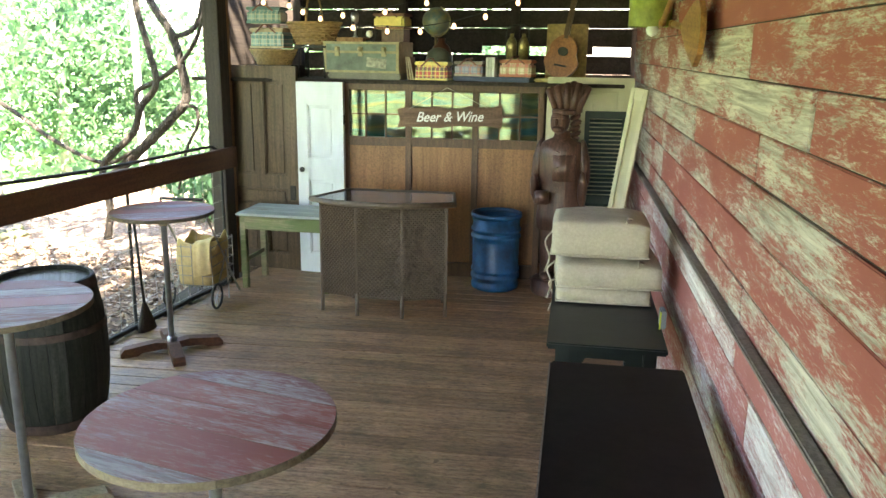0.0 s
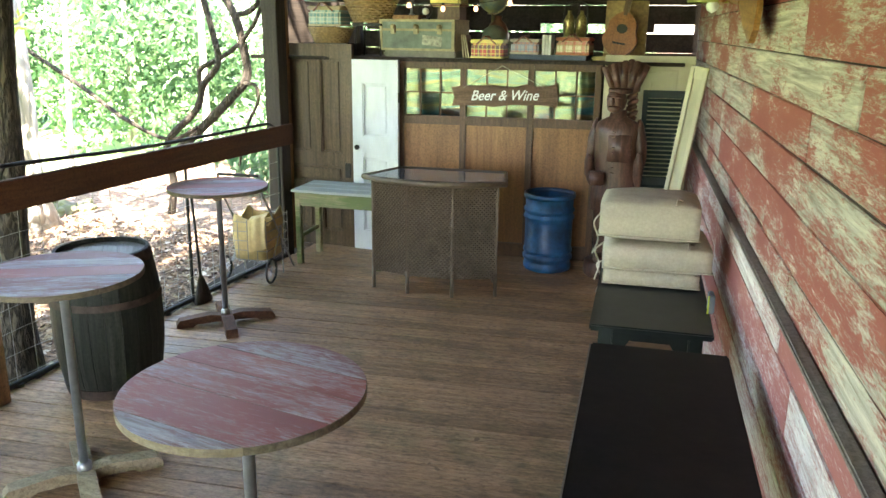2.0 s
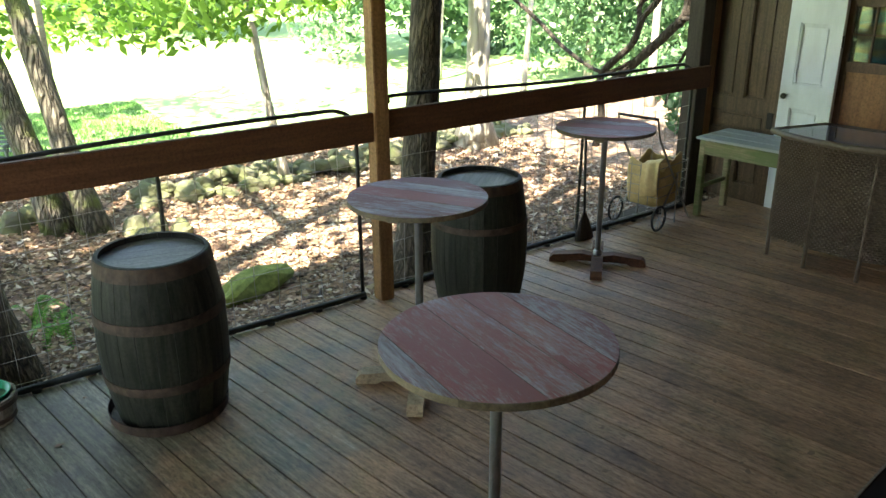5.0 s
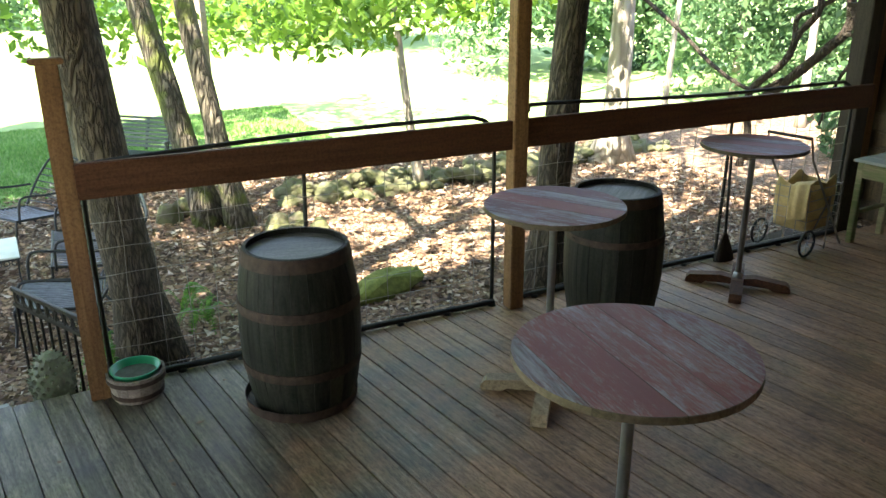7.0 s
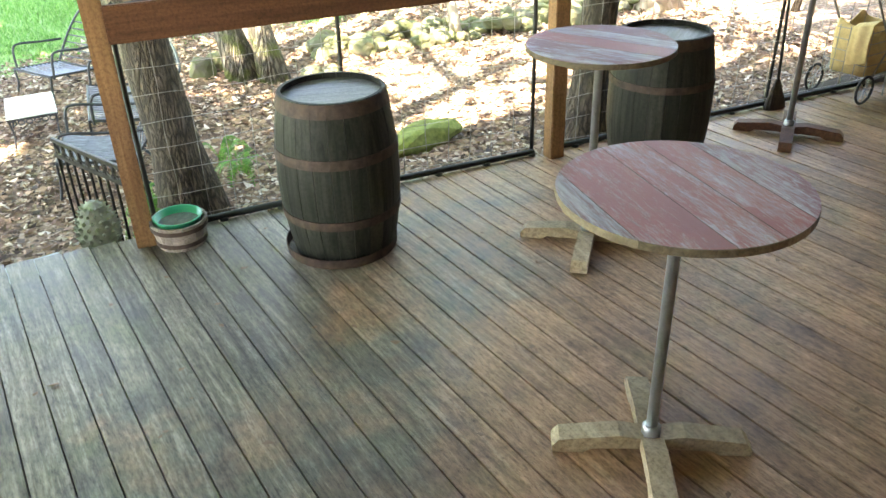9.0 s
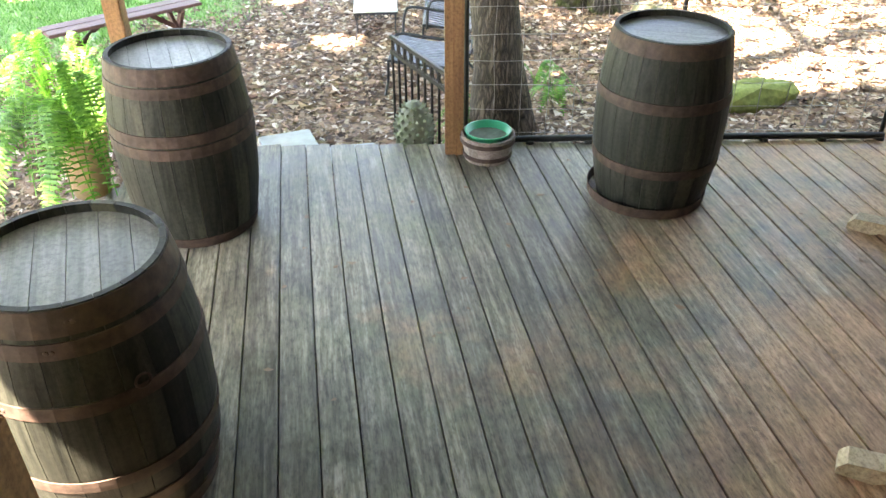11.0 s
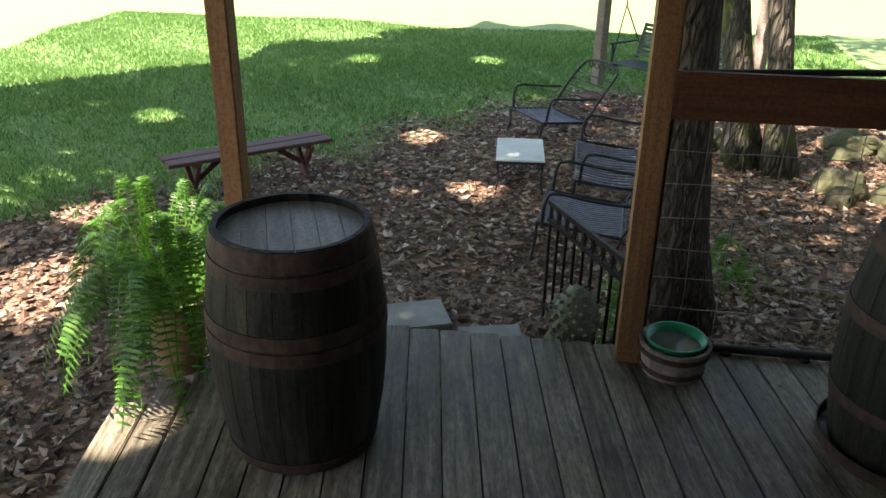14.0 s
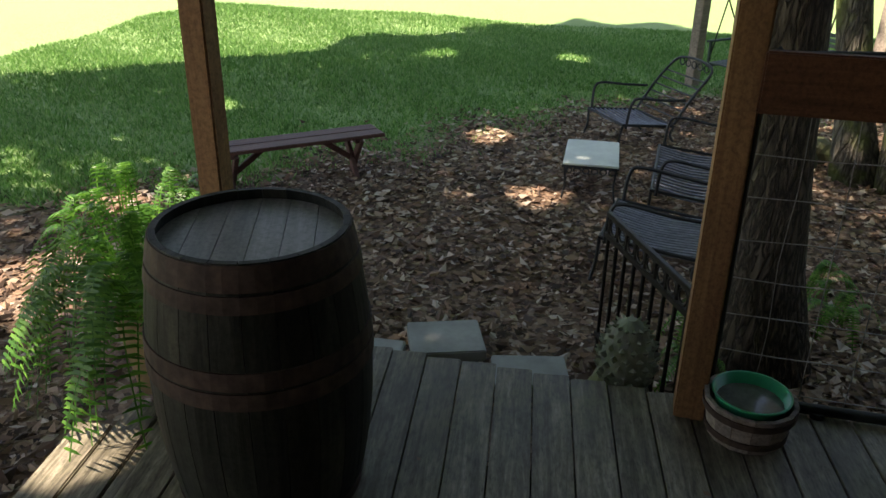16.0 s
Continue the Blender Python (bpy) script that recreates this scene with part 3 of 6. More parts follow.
# ---------------------------------------------------------------- far end: doors and partition
def panel_door(x, y, w, h, mat, panels, label, lean=0.0, turn=0.0, name="door"):
    """A stile-and-rail door with sunk panels given as (x0, z0, x1, z1) from its lower left corner."""
    d = thing(name, label, "door", pose(x, y, 0, lean, 0, turn))
    part("slab", box((w, 0.014, h), (w / 2, 0.008, h / 2), bevel=0.002), mat, d)
    xs_ = sorted({0, w} | {p[0] for p in panels} | {p[2] for p in panels})
    zs_ = sorted({0, h} | {p[1] for p in panels} | {p[3] for p in panels})
    bm = bmesh.new()
    for a, b in zip(xs_, xs_[1:]):
        for c, e in zip(zs_, zs_[1:]):
            mx_, mz_ = (a + b) / 2, (c + e) / 2
            if any(p[0] < mx_ < p[2] and p[1] < mz_ < p[3] for p in panels):
                continue
            box((b - a, 0.03, e - c), (mx_, -0.012, mz_), bevel=0, bm=bm)
    part("stile_and_rail", bm, mat, d)
    for p in panels:
        bm = bmesh.new()
        t = 0.016
        pw, ph = p[2] - p[0], p[3] - p[1]
        for sz, at in (((pw, 0.016, t), (pw / 2, 0, t / 2)), ((pw, 0.016, t), (pw / 2, 0, ph - t / 2)), ((t, 0.016, ph), (t / 2, 0, ph / 2)), ((t, 0.016, ph), (pw - t / 2, 0, ph / 2))):
            box(sz, (p[0] + at[0], -0.014, p[1] + at[2]), bevel=0.003, bm=bm)
        part("moulding", bm, mat, d)
        if pw > 0.12:
            part("panel", box((pw - 0.07, 0.014, ph - 0.07), (p[0] + pw / 2, -0.003, p[1] + ph / 2), bevel=0.006), mat, d)
    return d


IRON = plain("dark_iron", (0.03, 0.028, 0.025), 0.5, 0.7, 0.3)
d = panel_door(-0.46, 6.74, 0.82, 2.04, BROWNDOOR, [(0.12, 0.97, 0.36, 1.9), (0.46, 0.97, 0.70, 1.9), (0.13, 0.66, 0.70, 0.84), (0.12, 0.16, 0.36, 0.55), (0.46, 0.16, 0.70, 0.55)], "tall brown stained wooden panel door leaning in a row")
part("lock_plate", box((0.06, 0.01, 0.15), (0.76, -0.03, 0.80)), IRON, d)
part("hinge", box((0.025, 0.012, 0.1), (-0.005, -0.03, 1.72)), IRON, d)
d = panel_door(0.365, 6.73, 0.49, 1.90, WHITEDOOR, [(0.11, 1.16, 0.39, 1.68), (0.11, 0.2, 0.39, 0.95)], "narrow white painted door with worn chipped edges")
part("knob", lathe([(0.012, 0), (0.012, 0.02), (0.026, 0.03), (0.026, 0.042), (0.012, 0.05)], 16, m=pose(0.06, -0.026, 1.05, 90, 0, 0)), IRON, d, "dark iron knob", True)
part("hinge", box((0.02, 0.012, 0.1), (0.492, -0.02, 1.55)), IRON, d)
panel_door(2.74, 7.17, 0.80, 1.98, CREAMDOOR, [(0.13, 1.55, 0.66, 1.86), (0.13, 0.95, 0.66, 1.43), (0.13, 0.2, 0.66, 0.8)], "yellowed cream panel door behind the carved figure", turn=8.8)

partition = tagged(thing("partition", "brown wooden partition with small glazed panes above plywood panels", "partition", pose(0.79, 6.86, 0, 0, 0, 8.8)), kind="structure")
PANE = glass("old_pane", (0.80, 0.88, 0.84), 0.025)
PW = 1.955
part("top_rail", box((PW, 0.05, 0.075), (PW / 2, 0, 1.865)), PANELFRAME, partition)
part("middle_rail", box((PW, 0.05, 0.085), (PW / 2, 0, 1.335)), PANELFRAME, partition)
part("base_rail", box((PW, 0.05, 0.14), (PW / 2, 0, 0.07)), PANELFRAME, partition)
bay = PW / 3
for i in range(4):
    part("stile", box((0.06, 0.056, 1.9), (min(max(bay * i, 0.03), PW - 0.03), -0.001, 0.95)), PANELFRAME, partition)
for i in range(3):
    x0 = bay * i + 0.03
    x1 = bay * (i + 1) - 0.03
    part("wood_panel", box((x1 - x0, 0.012, 1.17), ((x0 + x1) / 2, 0.008, 0.72), bevel=0), PANELWOOD, partition)
    for a in (1, 2):
        part("glazing_bar", box((0.016, 0.03, 0.46), (x0 + (x1 - x0) * a / 3, 0, 1.6), bevel=0.003), PANELFRAME, partition)
    part("glazing_bar", box((x1 - x0, 0.03, 0.016), ((x0 + x1) / 2, 0, 1.6), bevel=0.003), PANELFRAME, partition)
    for a in range(3):
        for b in range(2):
            pw = (x1 - x0) / 3
            part("pane", box((pw - 0.017, 0.004, 0.212), (x0 + pw * (a + 0.5), 0.004 + random.uniform(-0.002, 0.002), 1.488 + 0.224 * b), (random.uniform(-1, 1), 0, random.uniform(-1, 1)), bevel=0), PANE, partition)

# shelf, and an added sheet coloured like the view and reflections in the panes
part_back = thing("back_shelf", "dark plank shelf behind the partition top", "shelf", pose(0.03, -0.10, 0, 0, 0, 8.8))
part("plank", box((4.2, 0.72, 0.035), (2.4, 7.08, 1.905)), ROOFWOOD, part_back)
part("bearer", box((4.1, 0.06, 0.1), (2.4, 7.40, 1.84)), DARKPOST, part_back)
for x in (1.0, 2.4, 3.8):
    part("upright", box((0.08, 0.08, 1.9), (x, 7.44, 0.94)), DARKPOST, part_back)
def banded(name, stops):
    """Uneven level bands of colour, painted for the view and reflections in panes."""
    m, nd, lk, n = material(name, 0.9)
    b = noise_tex(nd, lk, coords(nd, lk, (1.3, 1.3, 6.0), False), 1.0, 3.0, 0.5, 0.4)
    lk.new(ramp(nd, lk, b, stops), n.inputs["Base Color"])
    return m


PANE_VIEW = banded("pane_view_bands", [(0.3, (0.03, 0.05, 0.05)), (0.42, (0.06, 0.17, 0.22)), (0.52, (0.26, 0.20, 0.10)), (0.62, (0.10, 0.14, 0.11)), (0.75, (0.36, 0.33, 0.22))])
sh = thing("pane_backdrop", "added banded sheet imitating the view and reflections in the glazed panes", "cloth", pose(1.74, 7.15, 1.28, 0, 0, 8.8))
bm = bmesh.new()
n = 50
top = [bm.verts.new((-0.93 + 1.86 * i / n, 0.02 * math.sin(i * 0.9), 0.60)) for i in range(n + 1)]
low = [bm.verts.new((-0.93 + 1.86 * i / n, 0.03 * math.sin(i * 0.9 + 0.5), 0.0)) for i in range(n + 1)]
for i in range(n):
    bm.faces.new((top[i], top[i + 1], low[i + 1], low[i]))
r = bmesh.ops.extrude_face_region(bm, geom=bm.faces[:])
bmesh.ops.translate(bm, vec=(0, 0.004, 0), verts=[v for v in r["geom"] if isinstance(v, bmesh.types.BMVert)])
part("cloth", bm, PANE_VIEW, sh, smooth=True)

# sign
sign = thing("sign", "rough wooden sign board lettered in white script", "sign", pose(1.845, 6.945, 1.59, 0, -1.5, 8.8) @ Matrix.Diagonal((1.02, 1.0, 1.12, 1.0)))
SIGNWOOD = wood("sign_board", (0.10, 0.06, 0.04), (0.24, 0.15, 0.10), 0, 0.85, 9.0)
random.seed(3)
up = [(-0.49 + 0.098 * i, 0.085 + random.uniform(-0.018, 0.014)) for i in range(11)]
dn = [(-0.49 + 0.098 * i, -0.085 + random.uniform(-0.014, 0.016)) for i in range(11)]
part("board", extrude_outline(dn + [(0.50, -0.02)] + up[::-1] + [(-0.47, -0.01)], 0.022), SIGNWOOD, sign)
part("cord", tube([(-0.38, -0.012, 0.07), (-0.02, 0.03, 0.245), (0.36, -0.012, 0.075)], 0.003, 6), plain("cord", (0.3, 0.27, 0.2)), sign)
txt = bpy.data.curves.new("lettering", "FONT")
txt.body = "Beer & Wine"
txt.size, txt.shear, txt.extrude, txt.align_x, txt.align_y, txt.offset = 0.118, 0.35, 0.002, "CENTER", "CENTER", 0.0015
WHITE = plain("white_sign_paint", (0.78, 0.78, 0.74), 0.6, 0, 0.1)
txt.materials.append(WHITE)
ob = new("lettering", txt)
ob.parent = sign
ob.matrix_basis = pose(0, -0.0135, 0.0, 90, 0, 0)

# shutter and leaning frame
GREEN = plain("dark_green_shutter_paint", (0.012, 0.028, 0.024), 0.5, 0, 0.35)
shut = thing("shutter", "dark green louvred shutter leaning on the cream door", "shutter", pose(3.31, 7.10, 0, -2, 0, 8.8))
for sz, at in (((0.045, 0.03, 1.68), (-0.17, 0, 0.84)), ((0.045, 0.03, 1.68), (0.17, 0, 0.84)), ((0.30, 0.03, 0.07), (0, 0, 1.645)), ((0.30, 0.03, 0.07), (0, 0, 0.85)), ((0.30, 0.03, 0.1), (0, 0, 0.05))):
    part("frame_member", box(sz, at, bevel=0.003), GREEN, shut)
for i in range(38):
    part("slat", box((0.295, 0.028, 0.006), (0, 0, 0.13 + 0.0395 * i), (62, 0, 0), bevel=0), GREEN, shut)
lean = thing("leaning_sash", "narrow cream window frame leaning against the barn wall", "frame", pose(3.36, 6.75, 0, 4, 9.0, -15))
for sz, at in (((0.035, 0.04, 1.95), (-0.055, 0, 0.975)), ((0.035, 0.04, 1.95), (0.055, 0, 0.975)), ((0.08, 0.036, 0.5), (0, 0, 0.25)), ((0.08, 0.036, 0.1), (0, 0, 1.9)), ((0.075, 0.008, 1.3), (0, 0.012, 1.2))):
    part("member", box(sz, at, bevel=0.004), CREAMDOOR, lean)

# ---------------------------------------------------------------- rattan bar
RATTAN = plain("brown_rattan", (0.115, 0.082, 0.055), 0.5, 0, 0.3, 40.0, 0.2)
TABLEGLASS, nd_, lk_, n_ = material("dark_bar_glass", 0.06)
n_.inputs["Base Color"].default_value = (0.10, 0.10, 0.10, 1)
n_.inputs["Specular IOR Level"].default_value = 0.7
bar = thing("rattan_bar", "brown woven rattan bar with a dark glass top", "bar", pose(0, 0, 0))
front = [Vector((1.10, 5.61, 0)), Vector((1.44, 5.56, 0)), Vector((1.83, 5.60, 0)), Vector((2.16, 5.77, 0))]
BZ0, BZ1 = 0.16, 0.97
for a, b in zip(front, front[1:]):
    # woven strands: rows pass over and under the uprights in turn
    L = (b - a).length
    u = (b - a).normalized()
    nrm = Vector((u.y, -u.x, 0))
    bm = bmesh.new()
    rows, cols = 46, 11
    hh = (BZ1 - BZ0) / rows
    for r in range(rows):
        z0 = BZ0 + hh * r
        ring = []
        for k in range(cols * 2 + 1):
            p = a + u * (L * k / (cols * 2))
            off = 0.007 * math.sin(math.pi * (k + (r % 2)) + math.pi / 2) + 0.004
            ring.append([bm.verts.new(p + nrm * (off + dz) + Vector((0, 0, zz))) for dz, zz in ((-0.002, z0 + hh * 0.04), (0.004, z0 + hh * 0.5), (-0.002, z0 + hh * 0.96))])
        for p, q in zip(ring, ring[1:]):
            for s in range(2):
                bm.faces.new((p[s], q[s], q[s + 1], p[s + 1]))
    mid = (a + b) / 2
    box((L, 0.006, BZ1 - BZ0), tuple(mid - nrm * 0.008 + Vector((0, 0, (BZ0 + BZ1) / 2))), (0, 0, math.degrees(math.atan2(u.y, u.x))), 0, bm)
    part("woven_panel", bm, RATTAN, bar)
back = [Vector((1.22, 6.02, 0)), Vector((2.03, 6.14, 0))]
for a, b in ((front[0], back[0]), (front[3], back[1])):
    u = (b - a).normalized()
    mid = (a + b) / 2
    part("side_panel", box(((b - a).length, 0.012, BZ1 - BZ0), (mid.x, mid.y, (BZ0 + BZ1) / 2), (0, 0, math.degrees(math.atan2(u.y, u.x))), 0.002), RATTAN, bar)
for p in front:
    part("edge_band", box((0.022, 0.02, BZ1 - BZ0), (p.x, p.y - 0.004, (BZ0 + BZ1) / 2)), RATTAN, bar)
for p in front + back:
    part("leg", lathe([(0.016, 0), (0.016, 0.2)], 12, m=pose(p.x, p.y, 0)), RATTAN, bar, smooth=True)
edge = [(1.03, 5.58), (1.20, 5.50), (1.45, 5.465), (1.66, 5.475), (1.88, 5.52), (2.24, 5.72), (2.11, 6.18), (1.17, 6.06)]
bm = bmesh.new()
lo = [bm.verts.new((x, y, 0.975)) for x, y in edge]
hi = [bm.verts.new((x, y, 0.998)) for x, y in edge]
bm.faces.new(hi)
bm.faces.new(lo[::-1])
for k in range(len(edge)):
    bm.faces.new((lo[k], lo[(k + 1) % len(edge)], hi[(k + 1) % len(edge)], hi[k]))
part("glass_top", bm, TABLEGLASS, bar, "dark glossy glass top")
part("rim", tube([(x, y, 0.985) for x, y in edge], 0.024, 10, closed=True), RATTAN, bar, smooth=True)

# blue drum
drum = thing("plastic_drum", "open blue plastic drum, scuffed and dirty", "drum", pose(2.37, 6.78, 0))
prof = [(0.20, 0.0), (0.222, 0.012), (0.228, 0.05), (0.218, 0.075), (0.218, 0.10), (0.234, 0.115), (0.234, 0.14), (0.218, 0.155), (0.218, 0.17), (0.232, 0.185), (0.232, 0.20), (0.220, 0.215), (0.222, 0.46), (0.222, 0.49), (0.236, 0.505), (0.236, 0.525), (0.222, 0.54), (0.222, 0.555), (0.236, 0.57), (0.236, 0.59), (0.222, 0.605), (0.224, 0.695), (0.214, 0.695), (0.210, 0.05), (0.0, 0.04)]
part("shell", lathe(prof, 40), BLUE, drum, smooth=True)
part("rim", lathe([(0.216, 0.694), (0.238, 0.694), (0.241, 0.715), (0.238, 0.735), (0.220, 0.737), (0.216, 0.72)], 40, cap=False), BLUE, drum, "bright blue rolled rim", True)

# green work table
GREENPAINT = peeling("worn_green_paint", (0.13, 0.17, 0.06), (0.15, 0.12, 0.07), (0.36, 0.30, 0.17), 0, 0.53, 0.7)
GREYTOP = peeling("pale_worn_top", (0.36, 0.40, 0.38), (0.20, 0.18, 0.14), (0.42, 0.40, 0.34), 0, 0.56, 0.7)
wt_ = thing("work_table", "old green-painted wooden table with a pale worn top", "table", pose(0.52, 6.25, 0, 0, 0, 5))
for i in range(3):
    part("top_board", box((0.92, 0.175, 0.022), (0, -0.18 + 0.18 * i, 0.715)), GREYTOP, wt_)
for sx in (-0.40, 0.40):
    for sy in (-0.22, 0.22):
        part("leg", box((0.055, 0.055, 0.70), (sx, sy, 0.35)), GREENPAINT, wt_)
    part("stretcher", box((0.03, 0.42, 0.035), (sx, 0, 0.27)), GREENPAINT, wt_)
for sy in (-0.235, 0.235):
    part("apron", box((0.80, 0.022, 0.12), (0, sy, 0.635)), GREENPAINT, wt_)
for sx in (-0.41, 0.41):
    part("apron", box((0.022, 0.44, 0.12), (sx, 0, 0.635)), GREENPAINT, wt_)

# carved figure: one plain mesh
STATUE = wood("carved_dark_wood", (0.05, 0.024, 0.017), (0.19, 0.098, 0.068), 2, 0.4, 6.0, 0.1, strength=0.9)
bm = bmesh.new()


def blob(at, size, rot=(0, 0, 0)):
    r = bmesh.ops.create_uvsphere(bm, u_segments=18, v_segments=12, radius=1.0)
    bmesh.ops.scale(bm, vec=size, verts=r["verts"])
    bmesh.ops.transform(bm, matrix=pose(*at, *rot), verts=r["verts"])


lathe([(0.20, 0), (0.21, 0.02), (0.20, 0.13), (0.18, 0.14)], 14, bm)
blob((-0.06, -0.05, 0.17), (0.055, 0.11, 0.05))
blob((0.08, -0.05, 0.17), (0.055, 0.11, 0.05))
lathe([(0.065, 0.15), (0.075, 0.35), (0.085, 0.6), (0.09, 0.75)], 12, bm, pose(-0.07, 0, 0))
lathe([(0.065, 0.15), (0.075, 0.35), (0.085, 0.6), (0.09, 0.75)], 12, bm, pose(0.08, 0, 0))
lathe([(0.19, 0.62), (0.185, 0.75), (0.165, 0.95), (0.165, 1.05), (0.18, 1.2), (0.19, 1.32), (0.165, 1.41), (0.07, 1.46), (0.06, 1.52)], 20, bm, Matrix.Diagonal((1, 0.72, 1, 1)))
blob((-0.185, 0.0, 1.22), (0.045, 0.06, 0.23), (0, 5, 0))
blob((0.185, 0.0, 1.22), (0.045, 0.06, 0.23), (0, -5, 0))
blob((-0.19, -0.07, 0.99), (0.04, 0.05, 0.16), (25, 0, 0))
blob((0.19, -0.05, 1.0), (0.04, 0.05, 0.17), (10, 0, 0))
box((0.11, 0.1, 0.12), (-0.11, -0.17, 0.93), (0, 0, 20), 0.012, bm)
box((0.18, 0.02, 0.24), (0.05, -0.13, 1.2), (0, 0, 0), 0.006, bm)
blob((-0.02, -0.02, 1.60), (0.078, 0.095, 0.115))
blob((-0.03, -0.115, 1.60), (0.016, 0.025, 0.035))
blob((-0.02, -0.085, 1.54), (0.05, 0.04, 0.035))
blob((-0.02, -0.09, 1.635), (0.06, 0.02, 0.014))
for i in range(9):
    a = -52 + i * 13
    rad_ = math.radians(a)
    r = 0.30 - 0.05 * abs(i - 5) / 4
    box((0.05, 0.03, r), (0.5 * r * math.sin(rad_ * 0.42) + 0.018 * (i - 4) + 0.02, 0.03 + 0.012 * (i % 2), 1.66 + 0.5 * r), (0, a * 0.42, 0), 0.012, bm)
for i in range(10):
    box((0.05, 0.04, 0.09), (0.085 + 0.01 * (i % 2), 0.05, 1.74 - 0.05 * i), (0, 60, 0), 0.012, bm)
lathe([(0.085, 1.665), (0.092, 1.68), (0.088, 1.71)], 16, bm)
for i in range(9):
    blob((0.0, -0.135 - 0.003 * (i % 2), 0.98 + 0.045 * i), (0.018, 0.008, 0.006), (0, 20 * (-1) ** i, 0))
for v_ in bm.verts:
    k_ = noise.noise(v_.co * 14) * 0.011 + noise.noise(v_.co * 45) * 0.006
    v_.co += Vector((v_.co.x, v_.co.y, 0)).normalized() * k_
fig = tagged(part("statue", bm, STATUE, smooth=True), "life-size dark carved wooden figure with a feather headdress", "statue")
fig.matrix_basis = pose(2.95, 6.80, 0, 0, 0, -4) @ Matrix.Diagonal((1.14, 1.1, 1.0, 1.0))

# ---------------------------------------------------------------- black tables and cushions
def black_table(y0, y1, z, w, mat, label, leg_z):
    mid = (y0 + y1) / 2
    xw = wall_x(mid) - 0.115
    t = thing("black_table", label, "table", pose(xw - w / 2, mid, 0, 0, 0, WALL_TURN - 1))
    part("tabletop", box((w, y1 - y0, 0.035), (0, 0, z - 0.018), bevel=0.008), mat, t)
    for sx in (-1, 1):
        for sy in (-1, 1):
            part("leg", box((0.07, 0.07, z - 0.036), (sx * (w / 2 - 0.08), sy * ((y1 - y0) / 2 - 0.09), (z - 0.036) / 2)), mat, t)
        part("apron", box((0.025, y1 - y0 - 0.2, 0.09), (sx * (w / 2 - 0.08), 0, z - 0.085)), mat, t)
    for sy in (-1, 1):
        part("apron", extrude_outline([(-w / 2 + 0.08, z - 0.037), (w / 2 - 0.08, z - 0.037), (w / 2 - 0.08, z - 0.2), (w / 2 - 0.14, z - 0.2), (w / 2 - 0.2, z - 0.1), (-w / 2 + 0.2, z - 0.1), (-w / 2 + 0.14, z - 0.2), (-w / 2 + 0.08, z - 0.2)], 0.024), mat, t).matrix_basis = pose(0, sy * ((y1 - y0) / 2 - 0.09), 0)
    return t


long_table = black_table(1.5, 3.06, 0.82, 0.60, BLACKPAINT, "long black table with scuffs against the barn wall", 0)
part("edge_strip", box((0.007, 1.54, 0.03), (-0.3035, 0, 0.801), bevel=0.001), GREYCAP, long_table, "worn grey table edge")
black_table(3.38, 4.75, 0.78, 0.60, GREENBLACK, "glossy dark green-black table against the barn wall", 0)


def cushion(x, y, z, w, d, h, rz, tilt, label):
    c = thing("seat_cushion", label, "cushion", pose(x, y, z, tilt, 0, rz), "stacked cushions")
    bm = bmesh.new()
    n, k = 14, 6
    rows = []
    for layer in (0, 1):
        g = []
        for i in range(n + 1):
            r = []
            for j in range(n + 1):
                u, v = 2 * i / n - 1, 2 * j / n - 1
                puff = (1 - abs(u) ** 7) * (1 - abs(v) ** 7)
                sag = 0.012 * noise.noise((u * 1.7 + x * 9, v * 1.7, z * 7))
                zz = h * (0.5 + (0.36 + 0.14 * puff) * (1 if layer else -1)) + (sag * puff if layer else 0)
                rr = 1 - 0.02 * (abs(u * v) ** 3)
                r.append(bm.verts.new((u * w / 2 * rr, v * d / 2 * rr, zz)))
            g.append(r)
        for i in range(n):
            for j in range(n):
                f = (g[i][j], g[i + 1][j], g[i + 1][j + 1], g[i][j + 1])
                bm.faces.new(f if layer else f[::-1])
        rows.append(g)
    a, b = rows
    rim = [(i, 0) for i in range(n)] + [(n, j) for j in range(n)] + [(i, n) for i in range(n, 0, -1)] + [(0, j) for j in range(n, 0, -1)]
    for (i, j), (p, q) in zip(rim, rim[1:] + rim[:1]):
        bm.faces.new((a[i][j], a[p][q], b[p][q], b[i][j]))
    pad = part("pad", bm, CUSHION, c, smooth=True)
    pip = [(math.copysign(1, u) * w / 2 if abs(u) > 0.99 else u * w / 2, v * d / 2, h * 0.14) for u, v in [(2 * i / n - 1, 2 * j / n - 1) for i, j in rim]]
    part("piping", tube(pip, 0.006, 6, closed=True), CUSHION, pad, smooth=True)
    tie = smooth_line([(-w / 2 - 0.004, d * 0.2, h * 0.4), (-w / 2 - 0.05, d * 0.18, h * 0.1), (-w / 2 - 0.02, d * 0.22, -0.08), (-w / 2 - 0.045, d * 0.1, -0.16)], 5)
    part("tie", tube(tie, 0.006, 5), CUSHION, c, "pale cloth tie", True)
    tie = smooth_line([(w / 2 - 0.10, -d / 2 + 0.1, h * 0.97), (w / 2 - 0.13, -d / 2 + 0.08, h + 0.006), (w / 2 - 0.14, -d / 2 + 0.0, h * 0.95)], 5)
    part("tie", tube(tie, 0.006, 5), CUSHION, c, "", True)
    return c


